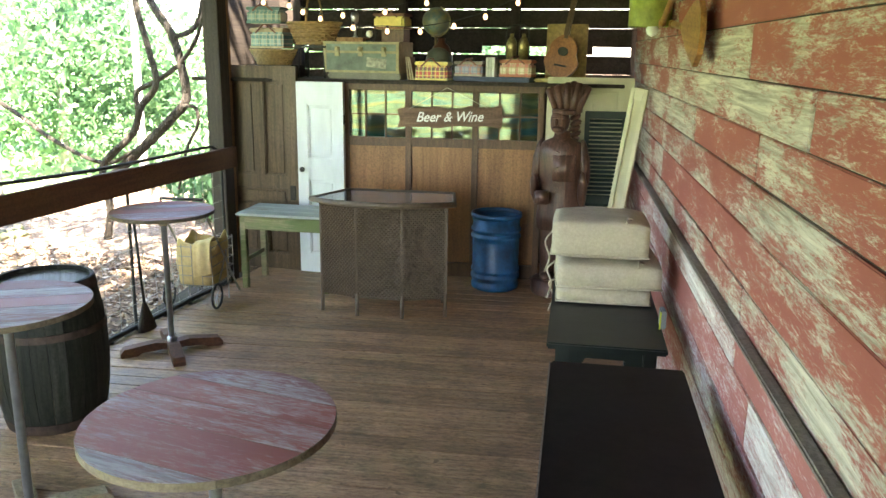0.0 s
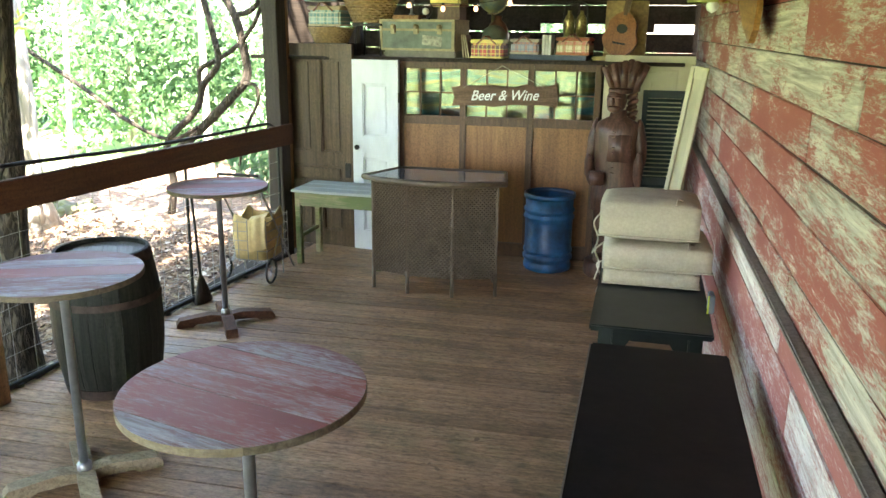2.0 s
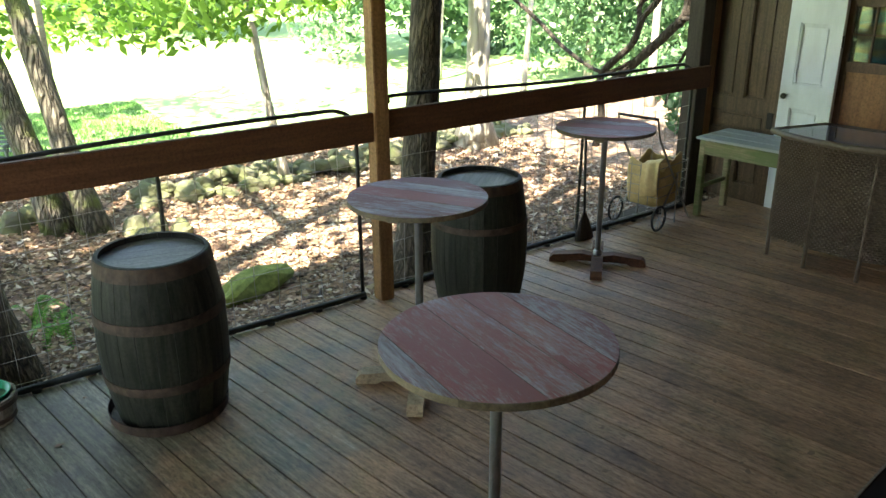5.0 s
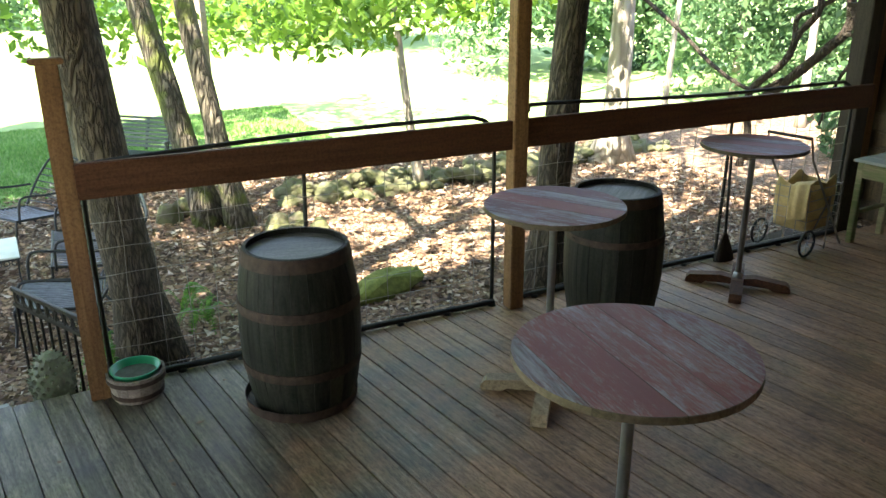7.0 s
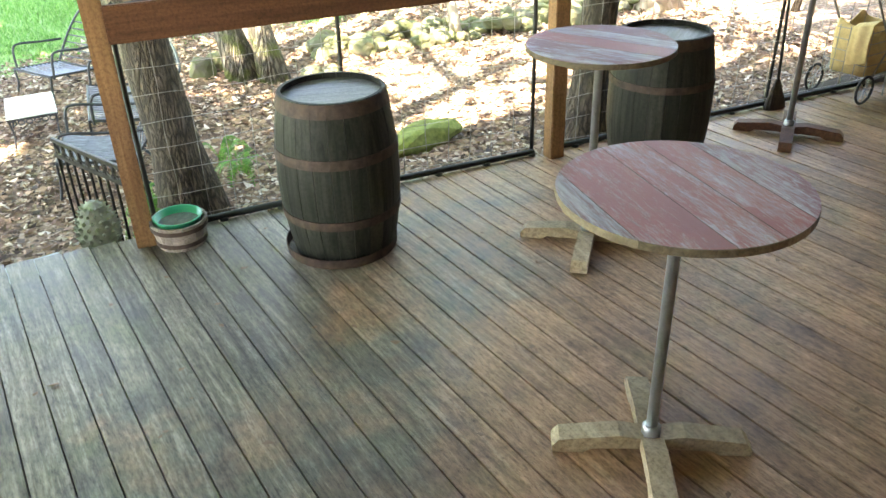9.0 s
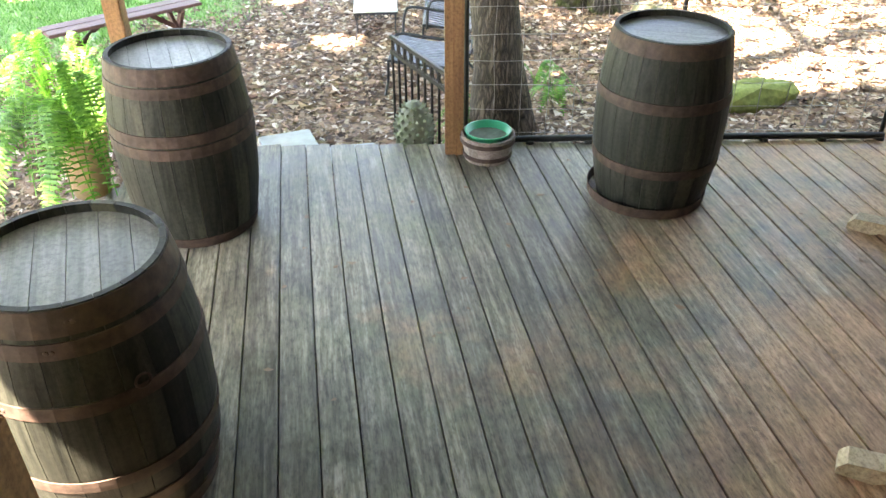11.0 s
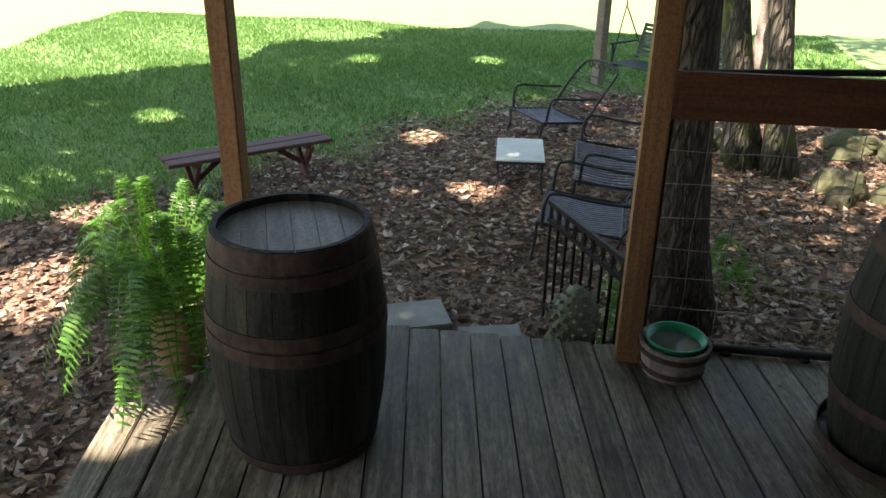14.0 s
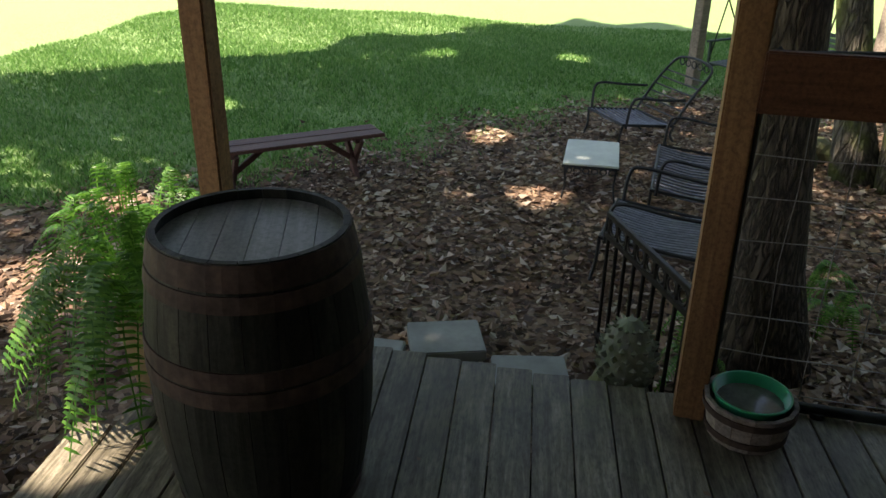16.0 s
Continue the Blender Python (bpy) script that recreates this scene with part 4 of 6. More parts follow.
cx = wall_x(4.3) - 0.43
cushion(cx + 0.01, 4.32, 0.782, 0.54, 0.54, 0.095, 7, 0, "flat beige canvas chair cushion, bottom of a stack")
cushion(cx + 0.03, 4.31, 0.872, 0.60, 0.57, 0.16, 9, 0, "plump beige canvas chair cushion in a stack")
cushion(cx - 0.025, 4.37, 1.022, 0.56, 0.64, 0.245, 6, -3, "plump tan canvas chair cushion on top of a stack")
radio = thing("tape_measure", "small grey and yellow gadget on the dark table", "gadget", pose(wall_x(3.75) - 0.12, 3.78, 0.78, 0, 0, 8))
part("case", box((0.03, 0.10, 0.10), (0, 0, 0.05)), plain("grey_plastic", (0.15, 0.18, 0.2)), radio)
part("strip", box((0.008, 0.012, 0.10), (-0.018, -0.05, 0.05)), plain("yellow_plastic", (0.5, 0.55, 0.05)), radio)

# ---------------------------------------------------------------- things on the back shelf
SHELF = 1.925


def plaid(name, base, line1, line2):
    m, nd, lk, n = material(name, 0.4)
    v = coords(nd, lk, (1, 1, 1), False)
    sep = nd.new("ShaderNodeSeparateXYZ")
    lk.new(v, sep.inputs[0])
    col = base
    for axis, sc, c, w in ((0, 11.0, line1, 0.35), (2, 11.0, line1, 0.35), (0, 24.0, line2, 0.2), (2, 24.0, line2, 0.2)):
        mu = nd.new("ShaderNodeMath"); mu.operation = "MULTIPLY"; mu.inputs[1].default_value = sc
        lk.new(sep.outputs[axis], mu.inputs[0])
        fr = nd.new("ShaderNodeMath"); fr.operation = "FRACT"
        lk.new(mu.outputs[0], fr.inputs[0])
        le = nd.new("ShaderNodeMath"); le.operation = "LESS_THAN"; le.inputs[1].default_value = w
        lk.new(fr.outputs[0], le.inputs[0])
        hf = nd.new("ShaderNodeMath"); hf.operation = "MULTIPLY"; hf.inputs[1].default_value = 0.65
        lk.new(le.outputs[0], hf.inputs[0])
        col = mix(nd, lk, hf.outputs[0], col, c)
    lk.new(col, n.inputs["Base Color"])
    return m


WICKER = plain("wicker", (0.30, 0.19, 0.08), 0.7, 0, 0.35, 30.0, 0.5)
TINRIM = plain("yellow_tin_trim", (0.50, 0.38, 0.10), 0.4, 0.2, 0.2)
STRAP = plain("brown_strap", (0.20, 0.08, 0.05), 0.6)


def tin(x0, x1, z0, z1, y, mat, label, trim, name="picnic_tin"):
    w, h, d = x1 - x0, z1 - z0, 0.22
    xm = (x0 + x1) / 2
    dy = max(0.0, (xm - 0.3) * 0.155)
    t = thing(name, label, "tin", pose(3.89 - (3.89 - xm) * (1 + dy / 7.4), y + dy, z0, 0, 0, random.uniform(-6, 6)))
    part("body", box((w, d, h * 0.8), (0, 0, h * 0.4), bevel=0.02), mat, t)
    part("lid", box((w + 0.012, d + 0.012, h * 0.2), (0, 0, h * 0.9), bevel=0.012), trim, t)
    part("trim", box((w + 0.006, d + 0.006, 0.02), (0, 0, 0.012), bevel=0.004), trim, t)
    for s in (-1, 1):
        part("handle", tube([(s * w * 0.30, -d / 2 - 0.01, h * 0.75), (s * w * 0.05, -d / 2 - 0.02, h * 1.15), (s * w * 0.02, 0, h * 1.2)], 0.008, 6), STRAP, t)
    return t


def woven(x, y, z, r0, r1, h, label, sx=1.0, handle=True, name="wicker_basket"):
    t = thing(name, label, "basket", pose(x, y, z))
    bm = bmesh.new()
    rows, segs = 9, 40
    for k in range(rows):
        r = r0 + (r1 - r0) * k / (rows - 1)
        pts = [(sx * (r + 0.006 * (-1) ** (i + k)) * math.cos(2 * math.pi * i / segs), 0.62 * (r + 0.006 * (-1) ** (i + k)) * math.sin(2 * math.pi * i / segs), h * (k + 0.5) / rows) for i in range(segs)]
        tube(pts, h / rows * 0.52, 5, bm, True)
    part("weave", bm, WICKER, t)
    part("base", lathe([(r0 * 0.95, 0.0), (r0 * 0.95, 0.012)], 24, m=Matrix.Diagonal((sx, 0.62, 1, 1))), WICKER, t)
    if handle:
        part("handle", tube(smooth_line([(-r1 * 0.05, -r1 * 0.55, h * 0.9), (-0.02, -r1 * 0.3, h * 1.9), (0, 0, h * 2.1), (0.02, r1 * 0.3, h * 1.9), (0.03, r1 * 0.55, h * 0.9)], 5), 0.011, 6), WICKER, t)
    return t


random.seed(8)
TEAL = plaid("teal_plaid", (0.30, 0.40, 0.36), (0.05, 0.16, 0.16), (0.55, 0.5, 0.35))
RED = plaid("red_plaid", (0.45, 0.05, 0.03), (0.05, 0.05, 0.04), (0.6, 0.45, 0.1))
BEIGE = plaid("beige_plaid", (0.55, 0.45, 0.30), (0.4, 0.06, 0.04), (0.3, 0.22, 0.1))
BLUEP = plaid("blue_plaid", (0.22, 0.20, 0.24), (0.30, 0.10, 0.08), (0.10, 0.12, 0.2))
SH2 = 2.045
woven(0.0, 6.98, SH2, 0.17, 0.24, 0.155, "low split-wood basket on top of the door row", 1.0, False)
blk = thing("crate", "dark low crate under the baskets", "crate", pose(0.0, 7.0, SHELF))
part("slats", box((0.5, 0.3, SH2 - SHELF - 0.001), (0, 0, (SH2 - SHELF) / 2)), ROOFWOOD, blk)
tin(-0.20, 0.17, 2.205, 2.40, 6.98, TEAL, "teal plaid picnic tin stacked on a basket", plain("tan_tin", (0.42, 0.33, 0.2)))
tin(-0.23, 0.12, 2.402 + 0.04, 2.60, 6.98, TEAL, "teal plaid picnic tin on top of another", plain("teal_tin", (0.12, 0.22, 0.2)))
woven(0.43, 7.02, 2.245, 0.19, 0.29, 0.22, "large oval wicker basket with a tall handle", 0.95)
st = thing("stool", "small black iron stool carrying a basket", "stool", pose(0.439, 7.023, SHELF))
part("seat", box((0.32, 0.28, 0.02), (0, 0, 0.30)), IRON, st)
for sx in (-0.13, 0.13):
    for sy in (-0.1, 0.1):
        part("leg", tube([(sx * 1.1, sy * 1.1, 0), (sx, sy, 0.27), (sx * 0.8, sy, 0.295)], 0.011, 6), IRON, st)
TRUNKGREEN = plain("worn_green_trunk", (0.13, 0.16, 0.12), 0.7, 0, 0.35, 10.0, 0.3)
TRUNKTRIM = plain("brass_trim", (0.28, 0.24, 0.13), 0.55, 0.3, 0.3)
suit = thing("suitcase", "flat grey-brown suitcase under a trunk", "suitcase", pose(0.977, 7.132, SHELF))
part("shell", box((0.76, 0.4, 0.06), (0, 0, 0.03), bevel=0.015), plain("grey_case", (0.16, 0.15, 0.11)), suit)
tr_ = thing("trunk", "worn green travelling trunk with brass corners and latches", "trunk", pose(0.958, 7.128, SHELF + 0.061))
part("body", box((0.77, 0.42, 0.2), (0, 0, 0.10), bevel=0.008), TRUNKGREEN, tr_)
part("lid", box((0.77, 0.42, 0.088), (0, 0, 0.247), bevel=0.012), TRUNKGREEN, tr_)
for z_ in (0.012, 0.196, 0.282):
    part("edge_trim", box((0.785, 0.43, 0.022), (0, 0, z_), bevel=0.003), TRUNKTRIM, tr_)
for x_ in (-0.375, 0.375):
    part("corner_trim", box((0.03, 0.434, 0.294), (x_, 0, 0.147), bevel=0.004), TRUNKTRIM, tr_)
for x_ in (-0.24, 0.0, 0.24):
    la = part("latch", box((0.05, 0.02, 0.09), (x_, -0.222, 0.20), bevel=0.006), TRUNKTRIM, tr_, "brass latch")
    part("hasp", lathe([(0.02, 0), (0.024, 0.008), (0.012, 0.016)], 12, m=pose(x_, -0.232, 0.225, 90, 0, 0)), TRUNKTRIM, la)
part("worn_patch", box((0.2, 0.004, 0.09), (0.16, -0.2115, 0.095), (0, 6, 0), 0), plain("worn_pale", (0.30, 0.30, 0.22), 0.8, 0, 0.5, 30.0), tr_)
TT = SHELF + 0.061 + 0.294
bx = thing("wooden_box", "thin brown wooden box on the trunk", "box", pose(0.815, 7.085, TT))
part("case", box((0.28, 0.2, 0.04), (0, 0, 0.02)), POSTWOOD, bx)
tp = thing("trophy", "small metal trophy on a wooden box", "trophy", pose(0.834, 7.088, TT + 0.041))
part("cup", lathe([(0.03, 0), (0.012, 0.02), (0.01, 0.12), (0.035, 0.15), (0.04, 0.2), (0.03, 0.235)], 16), PIPE, tp, smooth=True)
fan = thing("desk_fan", "old round desk lamp with a white bulb", "lamp", pose(0.986, 7.083, TT))
part("ring", tube([(0.075 * math.cos(a * 0.3927), 0, 0.085 + 0.075 * math.sin(a * 0.3927)) for a in range(16)], 0.006, 6, closed=True), IRON, fan)
part("globe", lathe([(0.0, -0.035), (0.025, -0.025), (0.035, 0), (0.025, 0.025), (0.0, 0.035)], 14, m=pose(0, 0, 0.075)), WHITE, fan, smooth=True)
part("foot", box((0.08, 0.06, 0.012), (0, 0, 0.006)), IRON, fan)
bb = thing("wooden_box", "brown wooden box behind the trunk latches", "box", pose(1.217, 7.2, TT))
part("case", box((0.23, 0.2, 0.12), (0, 0, 0.06)), PANELFRAME, bb)
tin(1.08, 1.40, TT + 0.121, TT + 0.27, 7.05, TINRIM, "orange-brown lunch basket on a box", STRAP, "lunch_tin")
for i in range(3):
    bk = thing("book", "thin old book leaning beside the trunk", "book", pose(1.395 + 0.028 * i, 7.12, SHELF, 0, -6 - 3 * i, 0), "leaning books")
    part("cover", box((0.018, 0.14, 0.22), (0, 0, 0.11), bevel=0.002), plain("book_cover", ((0.25, 0.16, 0.07), (0.35, 0.28, 0.14), (0.2, 0.1, 0.06))[i]), bk)
    part("pages", box((0.013, 0.136, 0.214), (0, -0.004, 0.11), bevel=0), plain("old_pages", (0.5, 0.44, 0.3)), bk)
pt = tin(1.53, 1.85, SHELF, 2.10, 6.93, RED, "red plaid picnic tin with yellow lid", TINRIM)
tin(1.92, 2.20, SHELF + 0.045, 2.11, 6.93, BLUEP, "blue and red plaid picnic tin with red handles", plain("grey_tin", (0.3, 0.24, 0.2)))
tin(2.34, 2.65, SHELF + 0.045, 2.13, 6.93, BEIGE, "beige and red plaid picnic tin", plain("red_trim", (0.4, 0.12, 0.06)))
bl = thing("board", "narrow dark blue board under the tins", "board", pose(2.203, 7.235, SHELF))
part("plank", box((0.74, 0.26, 0.043), (0, 0, 0.0215)), plain("dark_blue_paint", (0.03, 0.05, 0.09)), bl)
for i in range(3):
    bk = thing("book", "white upright book between the tins", "book", pose(2.16 + 0.03 * i, 7.2, SHELF + 0.044, 0, 0, 0), "upright books")
    part("cover", box((0.026, 0.14, 0.18), (0, 0, 0.09), bevel=0.002), plain("white_cover", (0.55, 0.56, 0.52)), bk)
jar = thing("jug", "brown stoneware jug behind the plaid tin", "jug", pose(1.616, 7.434, SHELF))
part("body", lathe([(0.09, 0), (0.11, 0.02), (0.115, 0.22), (0.08, 0.32), (0.035, 0.36), (0.04, 0.40)], 22), plain("brown_glaze", (0.12, 0.05, 0.03), 0.3), jar, smooth=True)
hm = thing("helmet", "green metal helmet lying on the tins", "helmet", pose(1.655, 7.2, 2.103))
part("shell", lathe([(0.125, 0), (0.12, 0.03), (0.1, 0.09), (0.05, 0.125), (0.0, 0.135)], 22), plain("olive_metal", (0.10, 0.12, 0.09), 0.5, 0.3), hm, smooth=True)
# globe hanging by its stand
gl = thing("globe", "old blue and ochre globe on a brass stand", "globe", pose(1.567, 7.406, SHELF))
part("ball", lathe([(0.135 * math.sin(math.pi * i / 14) + 0.0005, 0.56 - 0.135 * math.cos(math.pi * i / 14)) for i in range(15)], 28), plain("globe_map", (0.03, 0.16, 0.26), 0.35, 0, 0.3, 9.0, 0, (0.35, 0.28, 0.10)), gl, smooth=True)
part("meridian", tube([(0.147 * math.sin(a * 0.35), 0, 0.56 - 0.147 * math.cos(a * 0.35)) for a in range(-1, 9)], 0.007, 6), TRUNKTRIM, gl)
part("stand", lathe([(0.09, 0), (0.08, 0.02), (0.015, 0.05), (0.012, 0.42)], 16), TRUNKTRIM, gl, smooth=True)
# jug carrier
jc = thing("jug_carrier", "pair of perforated metal jugs in a wire carrier", "jug", pose(2.405, 7.356, SHELF))
PERF = plain("brass_mesh", (0.28, 0.23, 0.10), 0.4, 0.6, 0.5, 60.0)
part("tray", box((0.26, 0.16, 0.02), (0, 0, 0.2)), PERF, jc)
part("stem", box((0.2, 0.14, 0.19), (0, 0, 0.095)), ROOFWOOD, jc)
for s in (-0.058, 0.058):
    part("jug", lathe([(0.05, 0.21), (0.052, 0.36), (0.035, 0.40), (0.02, 0.42), (0.02, 0.45)], 18, m=pose(s, 0, 0)), PERF, jc, smooth=True)
part("bail", tube(smooth_line([(-0.11, 0, 0.2), (-0.11, 0, 0.45), (-0.07, 0, 0.52), (0.07, 0, 0.52), (0.11, 0, 0.45), (0.11, 0, 0.2)], 4), 0.008, 6), IRON, jc)
# guitar and board
gb = thing("board", "ochre wooden board standing behind the guitar", "board", pose(2.846, 7.583, SHELF, -4, 0, 0))
part("plank", box((0.40, 0.02, 0.55), (0, 0, 0.275)), WICKER, gb)
gt = thing("guitar", "old brown acoustic guitar leaning on a board", "guitar", pose(2.80, 7.397, SHELF + 0.035, -7, 9, 0) @ Matrix.Diagonal((1.22, 1.0, 1.0, 1.0)))
GUITAR = wood("guitar_top", (0.24, 0.085, 0.03), (0.40, 0.16, 0.055), 2, 0.3, 6.0)
shape = []
for i in range(40):
    a = 2 * math.pi * i / 40
    zc = 0.205 * (1 - math.cos(a))
    u = zc / 0.41
    half = (0.155 * math.sin(math.pi * min(1, u * 1.0)) ** 0.5) * (1 - 0.22 * u) * (1 - 0.20 * math.exp(-((u - 0.58) / 0.12) ** 2))
    shape.append((math.copysign(half, math.sin(a)) if 0 < i < 40 and i != 20 else 0.0, zc))
body_ = part("body", extrude_outline(shape, 0.085), GUITAR, gt)
part("sound_hole", lathe([(0.042, 0), (0.042, 0.002)], 22, m=pose(0, -0.043, 0.255, 90, 0, 0)), IRON, body_, "dark sound hole")
part("bridge", box((0.1, 0.008, 0.018), (0, -0.046, 0.12)), IRON, body_)
nk = part("neck", box((0.045, 0.03, 0.40), (0, -0.035, 0.57), bevel=0.008), PANELFRAME, gt)
part("headstock", box((0.06, 0.018, 0.14), (0, -0.03, 0.83), bevel=0.006), IRON, gt)
ft = thing("folded_cloth", "yellow folded cloth under the guitar", "cloth", pose(2.805, 7.347, SHELF))
part("cloth", box((0.42, 0.2, 0.034), (0, 0, 0.017), bevel=0.012), plain("yellow_cloth", (0.5, 0.42, 0.2), 0.9), ft)

# string of bulbs
BULB = glow("warm_bulb", (1.0, 0.60, 0.30), 0.22)
CABLE = plain("black_cable", (0.012, 0.012, 0.012), 0.6)
runs = (((-0.2, 2.78), (0.03, 2.63), (0.30, 2.60), (0.44, 2.54), (0.62, 2.48), (0.85, 2.51), (1.27, 2.54), (1.67, 2.62), (1.95, 2.75)),
        ((0.80, 2.70), (0.95, 2.40), (1.29, 2.37), (1.61, 2.37), (1.93, 2.42), (2.22, 2.50), (2.51, 2.62), (2.8, 2.78)))
for run in runs:
    g = thing("string_lights", "string of small round warm bulbs on black cable", "string lights", pose(0, 6.75, 0))
    part("cable", tube(smooth_line([(x, 0, z_ + 0.05) for x, z_ in run], 6), 0.004, 6), CABLE, g)
    for x, z_ in run[1:-1]:
        bu = part("socket", lathe([(0.012, 0.025), (0.014, 0.055)], 10, m=pose(x, 0, z_)), CABLE, g)
        part("bulb", lathe([(0.0, -0.024), (0.014, -0.019), (0.022, 0), (0.016, 0.016), (0.011, 0.03)], 14, m=pose(x, 0, z_)), BULB, bu, smooth=True)

# tools and lantern on the barn wall
def wall_point(y, z, out=0.0):
    return (wall_x(y) + 0.02 - out, y, z)


SCOOP = wood("orange_wood", (0.26, 0.11, 0.03), (0.44, 0.22, 0.07), 0, 0.5, 7.0)
for y_, z_, ry_ in ((4.36, 2.35, 4), (4.95, 2.56, -16)):
    sc = thing("wooden_scoop", "flat orange wooden paddle hung on the wall", "paddle", pose(*wall_point(y_, z_, 0.07), 0, ry_, WALL_TURN - 90) @ Matrix.Diagonal((2.3, 1.0, 1.0, 1.0)))
    part("blade", extrude_outline([(-0.02, -0.02), (0.10, -0.11), (0.22, -0.17), (0.27, -0.10), (0.285, 0), (0.27, 0.10), (0.22, 0.17), (0.10, 0.11), (-0.02, 0.02)], 0.028), SCOOP, sc)
    part("handle", tube([(-0.02, 0, 0), (-0.22, 0, 0)], 0.02, 10), SCOOP, sc)
    part("knob", lathe([(0.0, -0.03), (0.026, -0.015), (0.026, 0.015), (0.0, 0.03)], 12, m=pose(-0.23, 0, 0)), SCOOP, sc, smooth=True)
ln = thing("lantern", "yellow-green pierced metal lamp with a white bulb", "lamp", pose(wall_x(5.6) - 0.12, 5.6, 2.39))
part("shade", lathe([(0.15, 0.0), (0.15, 0.5), (0.145, 0.5), (0.145, 0.0)], 28, cap=False), plain("yellow_green_metal", (0.28, 0.30, 0.06), 0.5, 0, 0.4, 12.0, 0.2), ln, smooth=True)
part("bulb", lathe([(0.0, -0.05), (0.035, -0.03), (0.045, 0.0), (0.03, 0.03)], 14, m=pose(0.02, 0, -0.02)), WHITE, ln, smooth=True)
part("rod", tube([(0, 0, 0.0), (0, 0, 0.60)], 0.008, 6), IRON, ln)
part("spider", tube([(-0.148, 0, 0.02), (0.148, 0, 0.02)], 0.005, 6), IRON, ln)

# ---------------------------------------------------------------- shopping cart by the rail
cart = thing("folding_cart", "wire folding shopping cart with a tan canvas bag", "cart", pose(-0.02, 5.52, 0, 0, 0, 8))
CANVAS = plain("tan_canvas", (0.52, 0.38, 0.18), 0.9, 0, 0.15, 30.0, 0.3)
STEEL = plain("worn_steel_wire", (0.30, 0.29, 0.27), 0.4, 0.8, 0.2)
bm = bmesh.new()
rings = []
for side, levels in ((0, range(7)), (1, range(6, 0, -1))):      # outside up, inside down
    for j in levels:
        ring = []
        for i in range(36):
            a = 2 * math.pi * i / 36
            c_, s_ = math.cos(a), math.sin(a)
            sag = 1 + 0.10 * math.sin(math.pi * j / 7) + 0.05 * noise.noise((3 * c_, 3 * s_, j * 0.5))
            rx = (0.165 - 0.008 * side) * sag
            top = 0.05 * math.sin(3 * a + 0.6) + 0.03 * math.sin(5 * a)
            ring.append(bm.verts.new((rx * math.copysign(abs(c_) ** 0.5, c_), 0.04 + rx * 1.25 * math.copysign(abs(s_) ** 0.5, s_), 0.19 + 0.36 * j / 6 + top * (j / 6) ** 2)))
        rings.append(ring)
for p, q in zip(rings, rings[1:]):
    for i in range(36):
        bm.faces.new((p[i], p[(i + 1) % 36], q[(i + 1) % 36], q[i]))
bm.faces.new(rings[0][::-1])
bm.faces.new(rings[-1])
bag = part("bag", bm, CANVAS, cart, "slumped open tan canvas bag", True)
drape = bmesh.new()
cols = []
for i in range(9):
    x_ = 0.02 + 0.17 * i / 8
    w_ = 0.012 * math.sin(i * 1.3)
    cols.append([drape.verts.new((x_, y_ + w_, z_ + 0.006 * i)) for y_, z_ in ((0.05, 0.52), (-0.13, 0.575), (-0.205, 0.55), (-0.222, 0.40), (-0.214 - w_, 0.27))])
for p, q in zip(cols, cols[1:]):
    for j in range(4):
        drape.faces.new((p[j], q[j], q[j + 1], p[j + 1]))
r = bmesh.ops.extrude_face_region(drape, geom=drape.faces[:])
bmesh.ops.translate(drape, vec=(0, -0.004, 0.004), verts=[v for v in r["geom"] if isinstance(v, bmesh.types.BMVert)])
part("flap", drape, CANVAS, bag, smooth=True)
for k in range(5):
    z_ = 0.2 + 0.085 * k
    part("basket_wire", tube([(-0.185, -0.19, z_), (0.185, -0.19, z_), (0.185, 0.27, z_), (-0.185, 0.27, z_)], 0.004, 5, closed=True), STEEL, cart)
for k in range(5):
    x_ = -0.18 + 0.09 * k
    part("basket_wire", tube([(x_, -0.19, 0.56), (x_, -0.19, 0.18), (x_, 0.27, 0.18), (x_, 0.27, 0.56)], 0.004, 5), STEEL, cart)
for s in (-0.19, 0.19):
    part("side_frame", tube([(s, 0.36, 0.0), (s, -0.05, 0.55), (s, -0.24, 0.80), (s, -0.30, 0.98)], 0.009, 6), STEEL, cart)
    part("stand", tube([(s, -0.12, 0.15), (s, 0.1, 0.45), (s, 0.12, 0.0)], 0.008, 6), STEEL, cart)
    w = part("wheel", tube([(s * 1.15, -0.2 + 0.105 * math.cos(a * 0.3927), 0.115 + 0.105 * math.sin(a * 0.3927)) for a in range(16)], 0.011, 8, closed=True), CABLE, cart, "black rubber wheel", True)
    bm = bmesh.new()
    for a in range(8):
        tube([(s * 1.15, -0.2, 0.115), (s * 1.15, -0.2 + 0.1 * math.cos(a * 0.785), 0.115 + 0.1 * math.sin(a * 0.785))], 0.003, 4, bm)
    part("spokes", bm, STEEL, w)
part("push_bar", tube([(-0.19, -0.30, 0.98), (0.19, -0.30, 0.98)], 0.013, 8), CABLE, cart)

